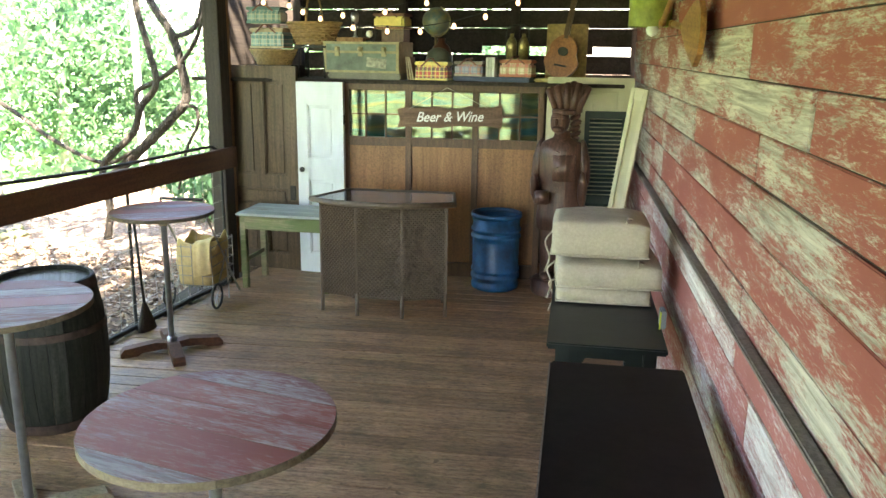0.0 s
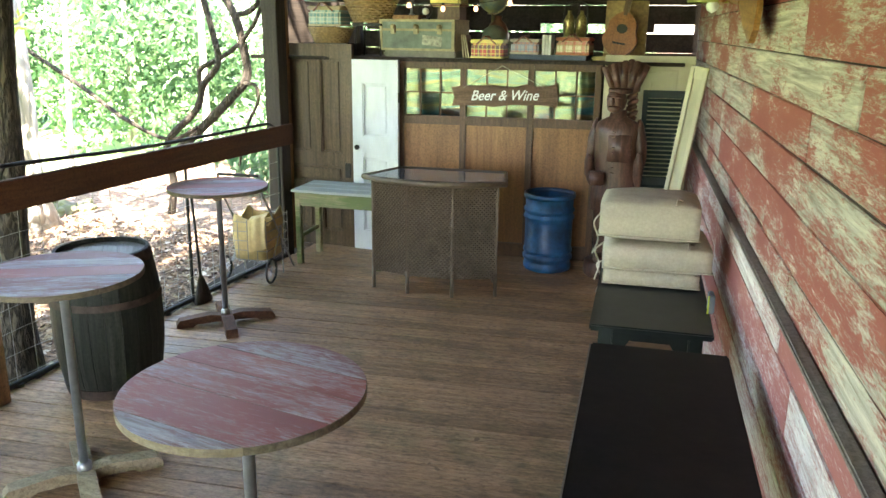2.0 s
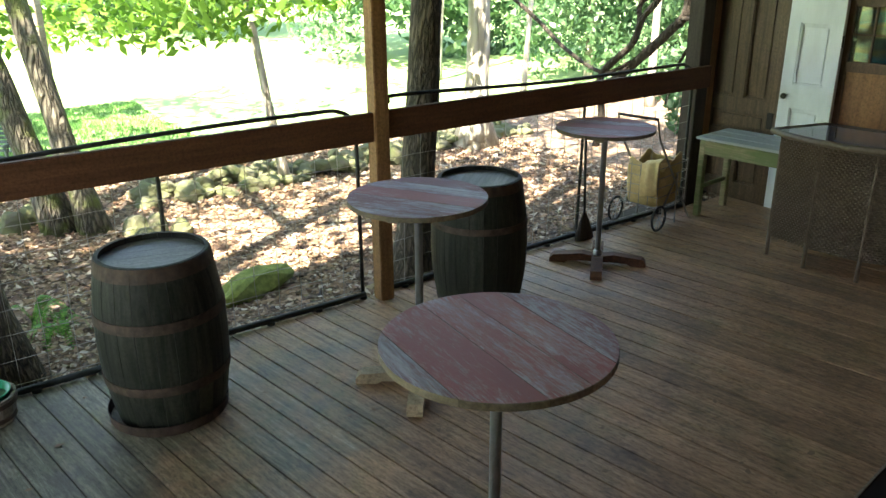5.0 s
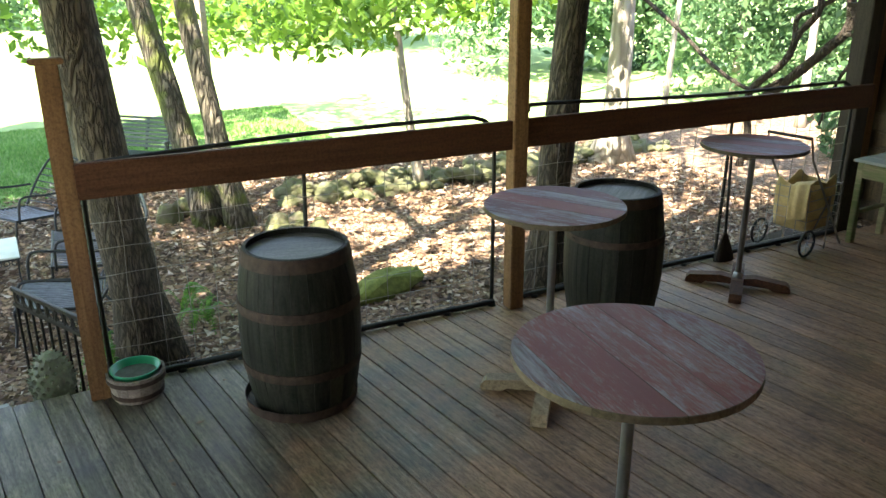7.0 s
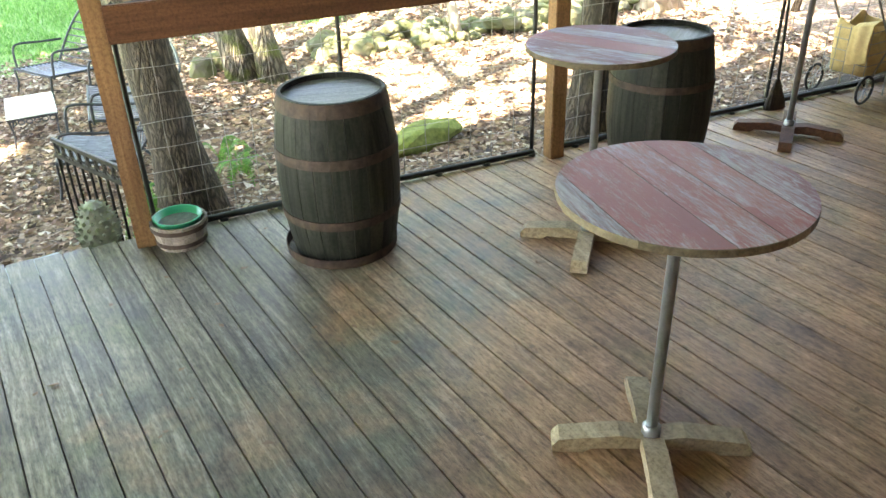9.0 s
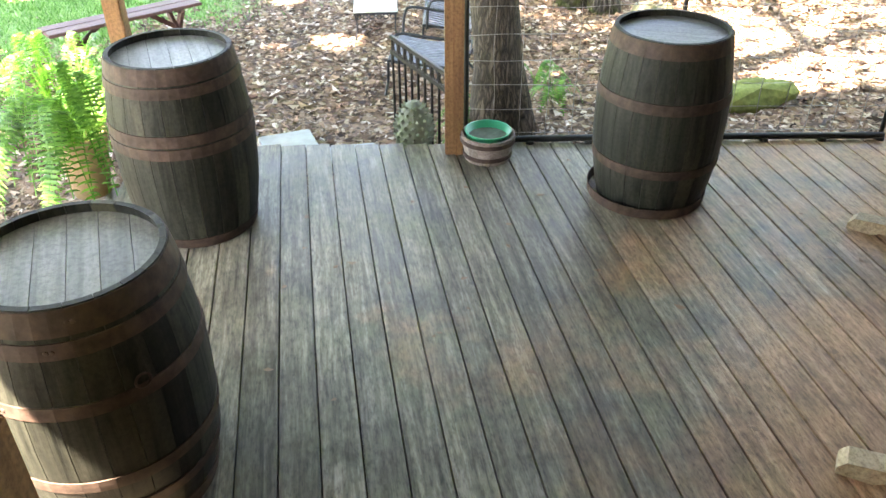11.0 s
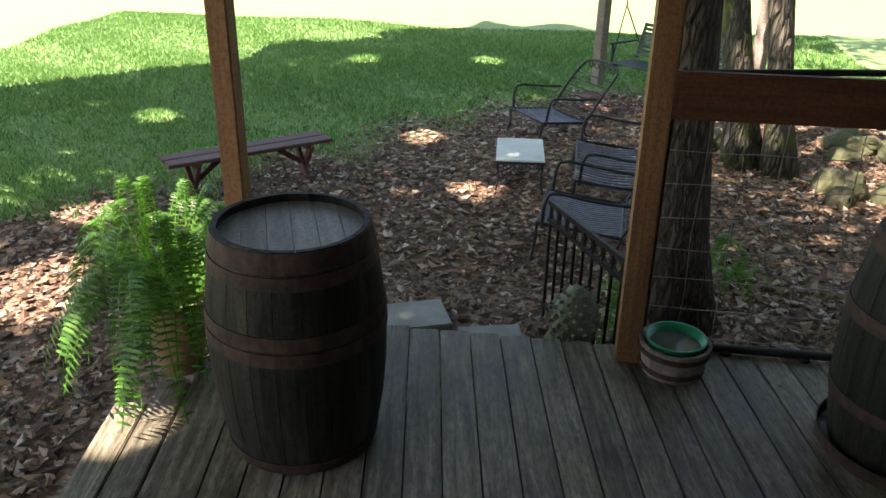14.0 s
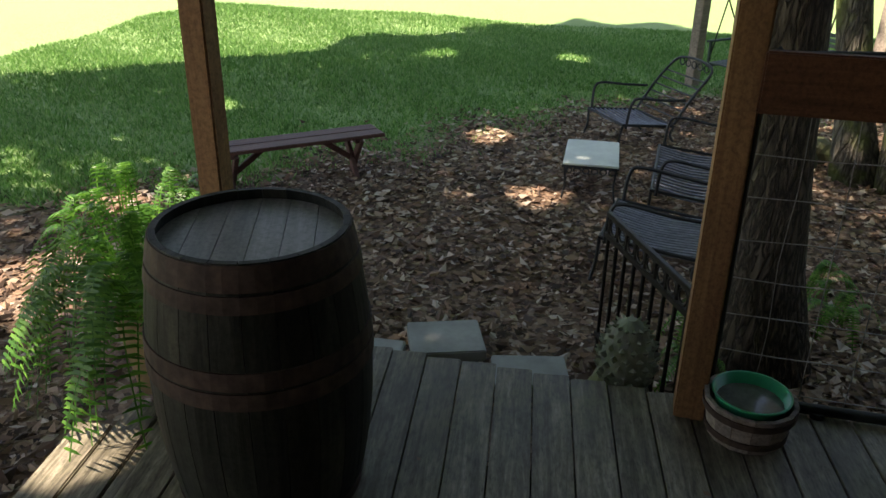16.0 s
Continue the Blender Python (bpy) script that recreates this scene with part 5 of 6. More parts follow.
# ---------------------------------------------------------------- fence outside the rail
fence = thing("wire_fence", "rusty wire mesh fence with dark pipe frames", "fence", pose(-0.13, 0, 0))
for y0, y1 in ((0.12, 2.62), (2.82, 6.1)):
    bm = bmesh.new()
    n = int((y1 - y0) / 0.15)
    for k in range(n + 1):
        y_ = y0 + (y1 - y0) * k / n
        tube(smooth_line([(random.uniform(-0.008, 0.008), y_ + random.uniform(-0.008, 0.008), 0.03 + 0.27 * j) for j in range(5)], 2), 0.0022, 4, bm)
    for k in range(8):
        z_ = 0.05 + 0.15 * k
        tube([(random.uniform(-0.006, 0.006), y0 + (y1 - y0) * j / 12, z_ + random.uniform(-0.008, 0.008)) for j in range(13)], 0.0022, 4, bm)
    part("mesh", bm, WIRE, fence)
    part("pipe_frame", tube(smooth_line([(0, y0, 0.02), (0, y0, 1.18), (0, y0 + 0.06, 1.26 + 0.08 * (y0 > 1)), (0, y0 + 0.2, 1.285 + 0.09 * (y0 > 1)), (0, (y0 + y1) / 2, 1.325), (0, y1 - 0.3, 1.33), (0, y1 - 0.12, 1.315), (0, y1 - 0.03, 1.26), (0, y1, 1.15), (0, y1, 0.02)], 4), 0.014, 8), DARKPIPE, fence, smooth=True)
    part("bottom_pipe", tube(smooth_line([(0.03, y0 - 0.05, 0.022), (0.035, (y0 + y1) / 2, 0.03), (0.03, y1, 0.022)], 4), 0.021, 8), DARKPIPE, fence, smooth=True)
for y_ in (1.3, 4.75):
    part("stake", tube([(-0.03, y_, -0.3), (-0.03, y_ + 0.03, 1.2)], 0.013, 8), DARKPIPE, fence)
for k in range(16):
    part("clip", lathe([(0.001, 0), (0.028, 0.0), (0.024, 0.02), (0.001, 0.024)], 10, m=pose(0.04, 0.5 + 0.35 * k, 0.0)), DARKPIPE, fence)

broom = thing("hand_broom", "dark worn broom head standing against the wire fence", "broom", pose(-0.03, 4.72, 0.0, 0, -3, 0))
part("bristles", lathe([(0.085, 0.0), (0.075, 0.06), (0.03, 0.19), (0.014, 0.23)], 14, m=Matrix.Diagonal((0.6, 1.2, 1, 1))), DARKPOST, broom)
part("handle", lathe([(0.011, 0.2), (0.011, 0.95)], 10), DARKPIPE, broom, smooth=True)

# half-barrel tub with bowl, carved cone
tub = thing("wooden_tub", "small wooden tub with dark hoops", "tub", pose(0.075, 0.235, 0))
for i in range(14):
    a0, a1 = 2 * math.pi * i / 14, 2 * math.pi * (i + 1) / 14
    bm = bmesh.new()
    vs = [bm.verts.new((r * math.cos(a), r * math.sin(a), z_)) for z_, ro in ((0, 0.13), (0.15, 0.158)) for r in (ro, ro - 0.016) for a in (a0 + 0.006, a1 - 0.006)]
    for f in ((0, 1, 5, 4), (3, 2, 6, 7), (4, 5, 7, 6), (1, 3, 7, 5), (2, 0, 4, 6), (0, 2, 3, 1)):
        bm.faces.new([vs[k] for k in f])
    part("stave", bm, GREYCAP, tub)
for z_, r in ((0.035, 0.138), (0.12, 0.154)):
    part("hoop", lathe([(r, z_ - 0.012), (r + 0.003, z_ - 0.012), (r + 0.0045, z_ + 0.012), (r, z_ + 0.012)], 28, cap=False), HOOP, tub)
bowl = thing("bowl", "bright green plastic bowl with water and leaves in a tub", "bowl", pose(0.075, 0.235, 0.075))
GREENB = plain("green_plastic", (0.005, 0.27, 0.13), 0.3, 0, 0.12, 5.0, 0.03)
part("shell", lathe([(0.09, 0), (0.105, 0.01), (0.128, 0.088), (0.134, 0.09), (0.134, 0.095), (0.124, 0.094), (0.10, 0.014), (0.0, 0.012)], 32), GREENB, bowl, smooth=True)
part("water", lathe([(0.115, 0.055), (0.0, 0.056)], 28, cap=False), plain("murky_water", (0.12, 0.13, 0.11), 0.08, 0, 0.3, 20.0, 0.05), bowl)
CONC = plain("mossy_concrete", (0.26, 0.27, 0.23), 0.95, 0, 0.3, 20.0, 0.4, (0.24, 0.30, 0.20))
bm = lathe([(0.07, 0.0), (0.10, 0.04), (0.115, 0.11), (0.10, 0.20), (0.06, 0.27), (0.02, 0.30)], 16)
for r_ in range(8):
    z_ = 0.02 + 0.036 * r_
    rr = 0.118 * math.sin(math.pi * (0.22 + 0.72 * (z_ / 0.31))) ** 0.8
    for i in range(13):
        a = 2 * math.pi * (i + 0.5 * (r_ % 2)) / 13
        s = 0.02 if r_ < 6 else 0.013
        q = bmesh.ops.create_cone(bm, segments=4, radius1=s, radius2=0.004, depth=0.03, cap_ends=True)
        bmesh.ops.transform(bm, matrix=pose(rr * math.cos(a), rr * math.sin(a), z_) @ pose(0, 0, 0, 0, 68, math.degrees(a)), verts=q["verts"])
cone = tagged(part("garden_ornament", bm, CONC), "grey concrete pine cone ornament at the deck edge", "ornament")
cone.matrix_basis = pose(-0.27, -0.19, -0.10)
ROCK = plain("mossy_limestone", (0.20, 0.185, 0.145), 0.95, 0, 0.45, 6.0, 0.6, (0.10, 0.125, 0.04))


def rock(name, x, y, z, sx, sy, sz, seed, label, mat=ROCK, group=""):
    bm = bmesh.new()
    bmesh.ops.create_icosphere(bm, subdivisions=3, radius=1.0)
    for v in bm.verts:
        n1 = noise.noise(v.co * 1.1 + Vector((seed * 3.7, seed, 0)))
        n2 = noise.noise(v.co * 3.1 + Vector((seed, 0, seed * 2.3)))
        v.co = v.co * (1 + 0.35 * n1 + 0.12 * n2)
        v.co.z = max(v.co.z, -0.5)
        v.co = Vector((v.co.x * sx, v.co.y * sy, (v.co.z + 0.5) * sz))
    ob = tagged(part(name, bm, mat), label, "rock", group)
    ob.matrix_basis = pose(x, y, z, 0, 0, seed * 47)
    return ob


rock("rock", -0.30, -0.20, GROUND - 0.02, 0.16, 0.15, 0.19, 1.3, "flat stone under the cone ornament")
SLAB = plain("grey_flagstone", (0.28, 0.30, 0.28), 0.8, 0, 0.2, 8.0, 0.2)
for x, y, w, d, rz in ((-0.65, -1.04, 0.355, 0.30, 111), (-0.47, -0.60, 0.34, 0.25, 104), (-0.42, -1.35, 0.3, 0.25, 95)):
    s = tagged(part("paving_slab", box((w, d, 0.06), bevel=0.006), SLAB), "square grey paving slab lying in leaf litter", "slab", "paving slabs")
    s.matrix_basis = pose(x, y, GROUND + 0.03, 0, 0, rz)

# gate section
gate = thing("iron_gate", "black wrought iron gate section with rings and pickets", "gate", pose(-0.86, -0.34, GROUND, 0, 0, 27))
GL = 0.78
for z_ in (0.70, 0.60, 0.08):
    part("bar", box((GL, 0.025, 0.025), (GL / 2, 0, z_), bevel=0.003), IRON, gate)
for k in range(9):
    part("picket", box((0.014, 0.014, 0.70), (0.02 + (GL - 0.04) * k / 8, 0, 0.35), bevel=0.002), IRON, gate)
for k in range(8):
    part("ring", tube([(0.066 + (GL - 0.04) * k / 8 + 0.034 * math.cos(a * 0.5236), 0, 0.65 + 0.034 * math.sin(a * 0.5236)) for a in range(12)], 0.006, 5, closed=True), IRON, gate)

# step beside the deck
step = thing("deck_step", "weathered plank step beside the deck", "step", pose(-0.1, 0, 0, 0, 0, 8.3))
for k in range(3):
    part("tread", box((2.9, 0.138, 0.035), (1.42 + 0.16 * k, -1.892 - 0.146 * k, -0.155), bevel=0.005), DECK, step)
for x in (0.3, 1.4, 2.5):
    part("support", box((0.05, 0.42, 0.15), (x, -2.0, -0.25)), ROOFWOOD, step)

# ---------------------------------------------------------------- garden furniture
BLACKIRON = plain("weathered_black_iron", (0.035, 0.04, 0.045), 0.5, 0.5, 0.4)
SLATIRON = plain("worn_blue_grey_iron", (0.20, 0.22, 0.27), 0.5, 0.5, 0.3)


def garden_chair(x, y, turn, w, d, seat_h, back, label, group="iron garden chairs", deep=False):
    """Wrought-iron chair facing +y before it is turned."""
    c = thing("garden_chair", label, "chair", pose(x, y, GROUND, 0, 0, turn), group)
    h = w / 2
    part("seat_frame", tube([(-h, d / 2, seat_h + 0.03), (h, d / 2, seat_h + 0.03), (h, -d / 2, seat_h - 0.02), (-h, -d / 2, seat_h - 0.02)], 0.012, 6, closed=True), BLACKIRON, c)
    n = 11 if not deep else 0
    for k in range(17 if deep else 0):
        x_ = -h + w * (k + 0.5) / 17
        part("seat_slat", tube(smooth_line([(x_, d / 2, seat_h + 0.03), (x_, 0, seat_h - 0.02), (x_, -d / 2, seat_h - 0.02)], 3), 0.009, 5), SLATIRON, c)
    for k in range(n):
        u = (k + 0.5) / n
        y_ = d / 2 - d * u
        z_ = seat_h + 0.03 - 0.05 * u
        part("seat_slat", tube(smooth_line([(-h, y_, z_), (0, y_, z_ - 0.02), (h, y_, z_)], 3), 0.009, 5), SLATIRON, c)
    bx0, bz0 = -d / 2, seat_h
    by, bz = -d / 2 - back * 0.7, seat_h + back
    frame_pts = smooth_line([(-h, bx0, bz0), (-h, (bx0 + by) / 2, (bz0 + bz) / 2), (-h * 0.92, by, bz - 0.05), (-h * 0.4, by - 0.02, bz), (h * 0.4, by - 0.02, bz), (h * 0.92, by, bz - 0.05), (h, (bx0 + by) / 2, (bz0 + bz) / 2), (h, bx0, bz0)], 4)
    part("back_frame", tube(frame_pts, 0.012, 6), BLACKIRON, c)
    for k in range(6):
        u = (k + 0.7) / 7
        part("back_slat", tube([(-h, bx0 + (by - bx0) * u, bz0 + (bz - 0.06 - bz0) * u), (h, bx0 + (by - bx0) * u, bz0 + (bz - 0.06 - bz0) * u)], 0.008, 5), BLACKIRON, c)
    scroll = bmesh.new()
    for k in range(5):
        xx = -h * 0.6 + h * 0.3 * k
        tube([(xx + 0.035 * math.cos(a * 0.6283), by - 0.01, bz - 0.045 + 0.03 * math.sin(a * 0.6283)) for a in range(10)], 0.006, 5, scroll, True)
    part("scrollwork", scroll, BLACKIRON, c)
    for s in (-1, 1):
        part("armrest", tube(smooth_line([(s * h, d / 2 - 0.03, seat_h), (s * (h + 0.02), d / 2 - 0.05, seat_h + 0.2), (s * (h + 0.02), d / 2 - 0.12, seat_h + 0.25), (s * (h + 0.02), -0.1, seat_h + 0.22), (s * h, -d / 2 - 0.08, seat_h + 0.2)], 4), 0.012, 6), BLACKIRON, c)
        part("leg", tube(smooth_line([(s * h, d / 2, seat_h + 0.02), (s * (h - 0.02), d / 2 + 0.01, seat_h * 0.5), (s * (h + 0.01), d / 2 + 0.03, 0)], 4), 0.011, 6), BLACKIRON, c)
        part("leg", tube(smooth_line([(s * h, -d / 2, seat_h - 0.02), (s * h, -d / 2 + 0.02, seat_h * 0.5), (s * h, -d / 2 - 0.07, 0)], 4), 0.011, 6), BLACKIRON, c)
    return c


garden_chair(-4.42, -0.36, -146, 0.58, 0.50, 0.21, 0.47, "black wrought iron armchair with slatted seat and high back")
garden_chair(-3.00, 0.13, 178, 1.05, 0.50, 0.22, 0.38, "wide blue-grey slatted iron seat beside the white table", deep=True)
garden_chair(-1.86, -0.10, 174, 0.62, 0.54, 0.24, 0.26, "black iron garden chair half hidden behind the gate", deep=True)
gtab = thing("garden_table", "small white-topped iron side table", "table", pose(-3.09, -0.575, GROUND, 0, 0, 3))
part("tabletop", box((0.60, 0.385, 0.016), (0, 0, 0.275), bevel=0.005), plain("pale_tile", (0.62, 0.68, 0.62), 0.5, 0, 0.15, 6.0), gtab, "chalky white top")
part("frame", tube([(-0.30, -0.19, 0.262), (0.30, -0.19, 0.262), (0.30, 0.19, 0.262), (-0.30, 0.19, 0.262)], 0.009, 6, closed=True), BLACKIRON, gtab)
for sx in (-1, 1):
    for sy in (-1, 1):
        part("leg", tube(smooth_line([(sx * 0.29, sy * 0.18, 0.26), (sx * 0.275, sy * 0.17, 0.12), (sx * 0.30, sy * 0.19, 0)], 4), 0.008, 6), BLACKIRON, gtab)
    bm = bmesh.new()
    for k in range(6):
        tube([(sx * 0.30, -0.15 + 0.06 * k + 0.024 * math.cos(a * 0.785), 0.235 + 0.02 * math.sin(a * 0.785)) for a in range(8)], 0.005, 5, bm, True)
    part("scroll_apron", bm, BLACKIRON, gtab)

BENCHWOOD = wood("dark_red_bench", (0.085, 0.035, 0.028), (0.17, 0.085, 0.07), 0, 0.6, 7.0)
ang = math.degrees(math.atan2(1.03, -0.92))
pb = thing("garden_bench", "long dark red plank bench with crossed legs", "bench", pose(-2.50, -2.66, GROUND, 0, 0, ang) @ Matrix.Diagonal((0.88, 0.95, 0.80, 1.0)))
for s in (-0.075, 0.075):
    part("plank", box((1.5, 0.14, 0.035), (0, s, 0.435)), BENCHWOOD, pb)
for sx in (-0.52, 0.52):
    for s in (-1, 1):
        part("leg", box((0.035, 0.07, 0.50), (sx + 0.018 * s, 0, 0.205), (s * 32, 0, 0)), BENCHWOOD, pb)
    part("cleat", box((0.07, 0.28, 0.035), (sx, 0, 0.40)), BENCHWOOD, pb)
    part("brace", box((0.3, 0.03, 0.05), (sx * 0.72, 0, 0.30), (0, math.copysign(38, sx), 0)), BENCHWOOD, pb)

# swing frame on the lawn
sw = thing("porch_swing", "dark green slatted swing hanging from a timber frame", "swing", pose(-6.26, 0.80, GROUND, 0, 0, 46))
for s in (-0.86, 1.26):
    part("post", box((0.12, 0.12, 2.9), (s, 0.08, 1.35)), GREYCAP, sw)
part("beam", box((2.5, 0.12, 0.16), (0.2, 0.08, 2.7)), GREYCAP, sw)
SWG = plain("dark_green_slats", (0.03, 0.055, 0.05), 0.6, 0, 0.3)
for k in range(6):
    part("seat_slat", box((1.2, 0.05, 0.016), (0.2, -0.22 + 0.065 * k, 0.36), bevel=0.003), SWG, sw)
for k in range(8):
    part("back_slat", box((1.2, 0.014, 0.035), (0.2, 0.19 + 0.016 * k, 0.42 + 0.048 * k), (-18, 0, 0), bevel=0.003), SWG, sw)
for s in (-0.4, 0.2, 0.8):
    part("seat_rib", box((0.03, 0.42, 0.04), (s, -0.04, 0.335)), SWG, sw)
    part("back_rib", box((0.03, 0.03, 0.42), (s, 0.27, 0.57), (-18, 0, 0)), SWG, sw)
for s in (-0.42, 0.82):
    part("arm", box((0.05, 0.46, 0.02), (s, -0.04, 0.58)), SWG, sw)
    part("arm_post", box((0.03, 0.03, 0.22), (s, -0.22, 0.47)), SWG, sw)
    part("chain", tube([(s, -0.22, 0.36), (s, -0.05, 1.0), (s, 0, 2.65)], 0.008, 5), IRON, sw)
    part("chain", tube([(s, 0.25, 0.55), (s, -0.05, 1.0)], 0.008, 5), IRON, sw)

# ---------------------------------------------------------------- trees
BARK = bark("ridged_bark", (0.04, 0.032, 0.022), (0.19, 0.155, 0.11), 30.0)
BARKMOSS = bark("mossy_bark", (0.05, 0.045, 0.035), (0.22, 0.20, 0.155), 22.0, (0.12, 0.15, 0.04))
PALEBARK = bark("pale_bark", (0.24, 0.22, 0.18), (0.52, 0.50, 0.44), 8.0)
VINEBARK = bark("vine_bark", (0.02, 0.015, 0.01), (0.075, 0.06, 0.045), 30.0)
LEAF = leafy("summer_leaves", [(0.0, (0.06, 0.14, 0.02)), (0.5, (0.12, 0.26, 0.03)), (1.0, (0.22, 0.38, 0.06))], 0.5, 0.5)
LEAFDARK = leafy("blue_green_leaves", [(0.0, (0.045, 0.11, 0.055)), (0.5, (0.09, 0.19, 0.09)), (1.0, (0.18, 0.30, 0.145))], 0.5, 0.5)


def leaves(blobs, size, seed, keep=None):
    """Loose leaves in ellipsoid clumps: (centre, radii, count)."""
    rng = np.random.default_rng(seed)
    V = []
    for c, r, n in blobs:
        d = rng.normal(size=(n, 3))
        d /= np.linalg.norm(d, axis=1)[:, None]
        p = np.array(c) + d * (rng.random((n, 1)) ** 0.45) * np.array(r)
        V.append(p)
    P = np.concatenate(V)
    if keep is not None:
        P = P[keep(P)]
    n = len(P)
    a = rng.normal(size=(n, 3))
    a /= np.linalg.norm(a, axis=1)[:, None]
    b = np.cross(a, rng.normal(size=(n, 3)))
    b /= np.linalg.norm(b, axis=1)[:, None]
    s = size * (0.6 + 0.8 * rng.random((n, 1)))
    verts = np.stack([P - a * s, P + b * s * 0.45, P + a * s, P - b * s * 0.45], 1).reshape(-1, 3)
    faces = np.arange(4 * n).reshape(-1, 4)
    return verts.tolist(), faces.tolist()


def leaf_part(name, blobs, size, seed, mat, parent, keep=None):
    v, f = leaves(blobs, size, seed, keep)
    me = bpy.data.meshes.new(name)
    me.from_pydata(v, [], f)
    me.materials.append(mat)
    ob = new(name, me)
    ob.parent = parent
    return tagged(ob, kind="stuff")


def tree(x, y, r, h, top, mat, label, limbs=(), crown=(), seed=1, leaf=0.09, leafmat=None, flare=1.5):
    t = thing("tree", label, "tree", pose(x, y, GROUND - 0.05))
    pts, rad = [], []
    for i in range(15):
        u = i / 14
        wob = Vector((noise.noise((u * 3, seed, 0)), noise.noise((u * 3, 0, seed)), 0)) * 0.10 * u
        pts.append(Vector((top[0] * u, top[1] * u, h * u)) + wob)
        rad.append(r * (1 + (flare - 1) * math.exp(-u * h * 3.5)) * (1 - 0.45 * u))
    bm = tube(pts, rad, 20)
    for v in bm.verts:
        k = noise.noise((v.co.x * 5, v.co.y * 5, v.co.z * 1.2))
        n2 = Vector((v.co.x, v.co.y, 0))
        v.co += n2.normalized() * k * r * 0.14 if n2.length > 0 else Vector()
    part("trunk", bm, mat, t, smooth=True)
    for pl, r0 in limbs:
        line = smooth_line(pl, 5)
        part("limb", tube(line, [max(0.008, r0 * (1 - 0.75 * i / (len(line) - 1))) for i in range(len(line))], 8), mat, t, smooth=True)
    if crown:
        leaf_part("crown", crown, leaf, seed, leafmat or LEAF, t)
    return t


tree(-0.95, 0.41, 0.165, 7.5, (0.1, -0.6), BARK, "large tree trunk with deeply ridged grey bark", [([(0, 0, 5.0), (-1.2, -0.6, 6.2), (-2.4, -0.9, 7.2)], 0.09), ([(0, 0, 5.4), (1.0, 0.6, 6.6), (2.0, 1.0, 7.4)], 0.08)], seed=2)
tree(-0.68, 3.40, 0.14, 7.5, (0.3, 0.4), BARK, "slim tree trunk with ridged bark close to the rail", [([(0, 0, 4.8), (-1.0, 0.6, 6.2), (-1.8, 1.0, 7.0)], 0.06)], seed=5, flare=1.6)
tree(-3.86, 1.40, 0.135, 7.0, (-0.9, -1.3), BARKMOSS, "leaning mossy tree trunk, one of a pair", [([(-0.3, -0.4, 2.6), (-0.6, 0.2, 3.1), (-1.2, 1.2, 3.3), (-1.6, 2.4, 3.0)], 0.05), ([(-0.3, -0.3, 2.9), (0.4, 0.8, 3.3), (0.9, 1.9, 3.0)], 0.04)],
     [((-1.4, 1.8, 2.0), (1.3, 1.2, 0.5), 700), ((-0.2, 1.9, 2.15), (1.1, 0.9, 0.4), 450), ((-2.2, -0.6, 2.0), (1.4, 1.4, 0.5), 500), ((-3.2, 1.0, 1.9), (1.2, 1.4, 0.5), 600)], 7, 0.075, flare=1.5)
tree(-3.68, 1.66, 0.11, 7.0, (-0.8, -0.9), BARKMOSS, "upright mossy tree trunk, one of a pair", seed=9, flare=1.6)
tree(-4.15, 3.95, 0.055, 5.0, (-0.5, -0.5), PALEBARK, "thin leaning pale tree", [([(-0.25, -0.25, 2.6), (-0.9, 0.6, 3.3), (-1.6, 1.2, 3.4)], 0.03)], [((-1.3, 1.0, 2.3), (1.3, 1.0, 0.45), 700), ((0.1, 1.6, 2.5), (1.0, 1.2, 0.4), 450)], 11, 0.075)
tree(-4.25, 6.9, 0.16, 7.0, (0.2, 0.0), PALEBARK, "pale smooth-barked tree with spreading roots", seed=13, flare=2.4)
for i, (x, y, r) in enumerate(((-6.3, 9.6, 0.05), (-4.6, 11.0, 0.07), (-3.2, 13.0, 0.06), (-7.5, 12.5, 0.08), (-9.2, 9.8, 0.09), (-1.9, 14.5, 0.08))):
    tree(x, y, r, 6.0, (0.2 * (-1) ** i, 0.3), PALEBARK, "slim pale trunk among the shrubs", seed=20 + i)

# twisting dark vine by the barn corner
vine = thing("vine", "thick twisting dark woody vine hanging outside the porch", "vine", pose(0, 8.0, 0))
strands = (([(-6.2, -0.4, 2.6), (-4.47, 0, 1.48), (-3.66, 0, 1.01), (-2.96, 0, 0.77), (-2.5, 0, 0.95)], 0.032),
           ([(-3.1, 0.1, -0.3), (-2.93, 0, 0.21), (-2.98, 0, 0.72), (-2.5, 0, 1.16), (-2.36, 0, 1.48), (-2.12, 0, 1.76), (-2.18, 0, 2.15), (-2.32, 0, 2.73), (-2.3, 0, 3.3)], 0.05),
           ([(-2.96, 0.05, 0.55), (-2.45, 0.05, 0.95), (-1.97, 0.05, 1.36), (-1.75, 0.05, 1.6), (-1.78, 0.05, 1.96), (-1.89, 0.05, 2.35), (-2.15, 0.05, 2.73), (-2.4, 0.05, 3.3)], 0.062),
           ([(-2.40, 0, 1.42), (-2.40, 0, 1.66), (-2.18, 0.02, 1.78), (-1.95, 0.03, 1.9), (-1.7, 0.03, 2.1), (-1.5, 0.03, 2.4), (-1.35, 0.03, 2.9)], 0.033),
           ([(-1.88, 0.05, 2.32), (-1.65, 0.05, 2.38), (-1.50, 0.05, 2.55), (-1.4, 0.05, 3.0)], 0.035),
           ([(-1.80, 0.02, 1.52), (-1.6, 0.0, 1.5), (-1.58, 0, 1.3), (-1.75, 0, 1.0), (-1.9, 0, 0.5)], 0.024))
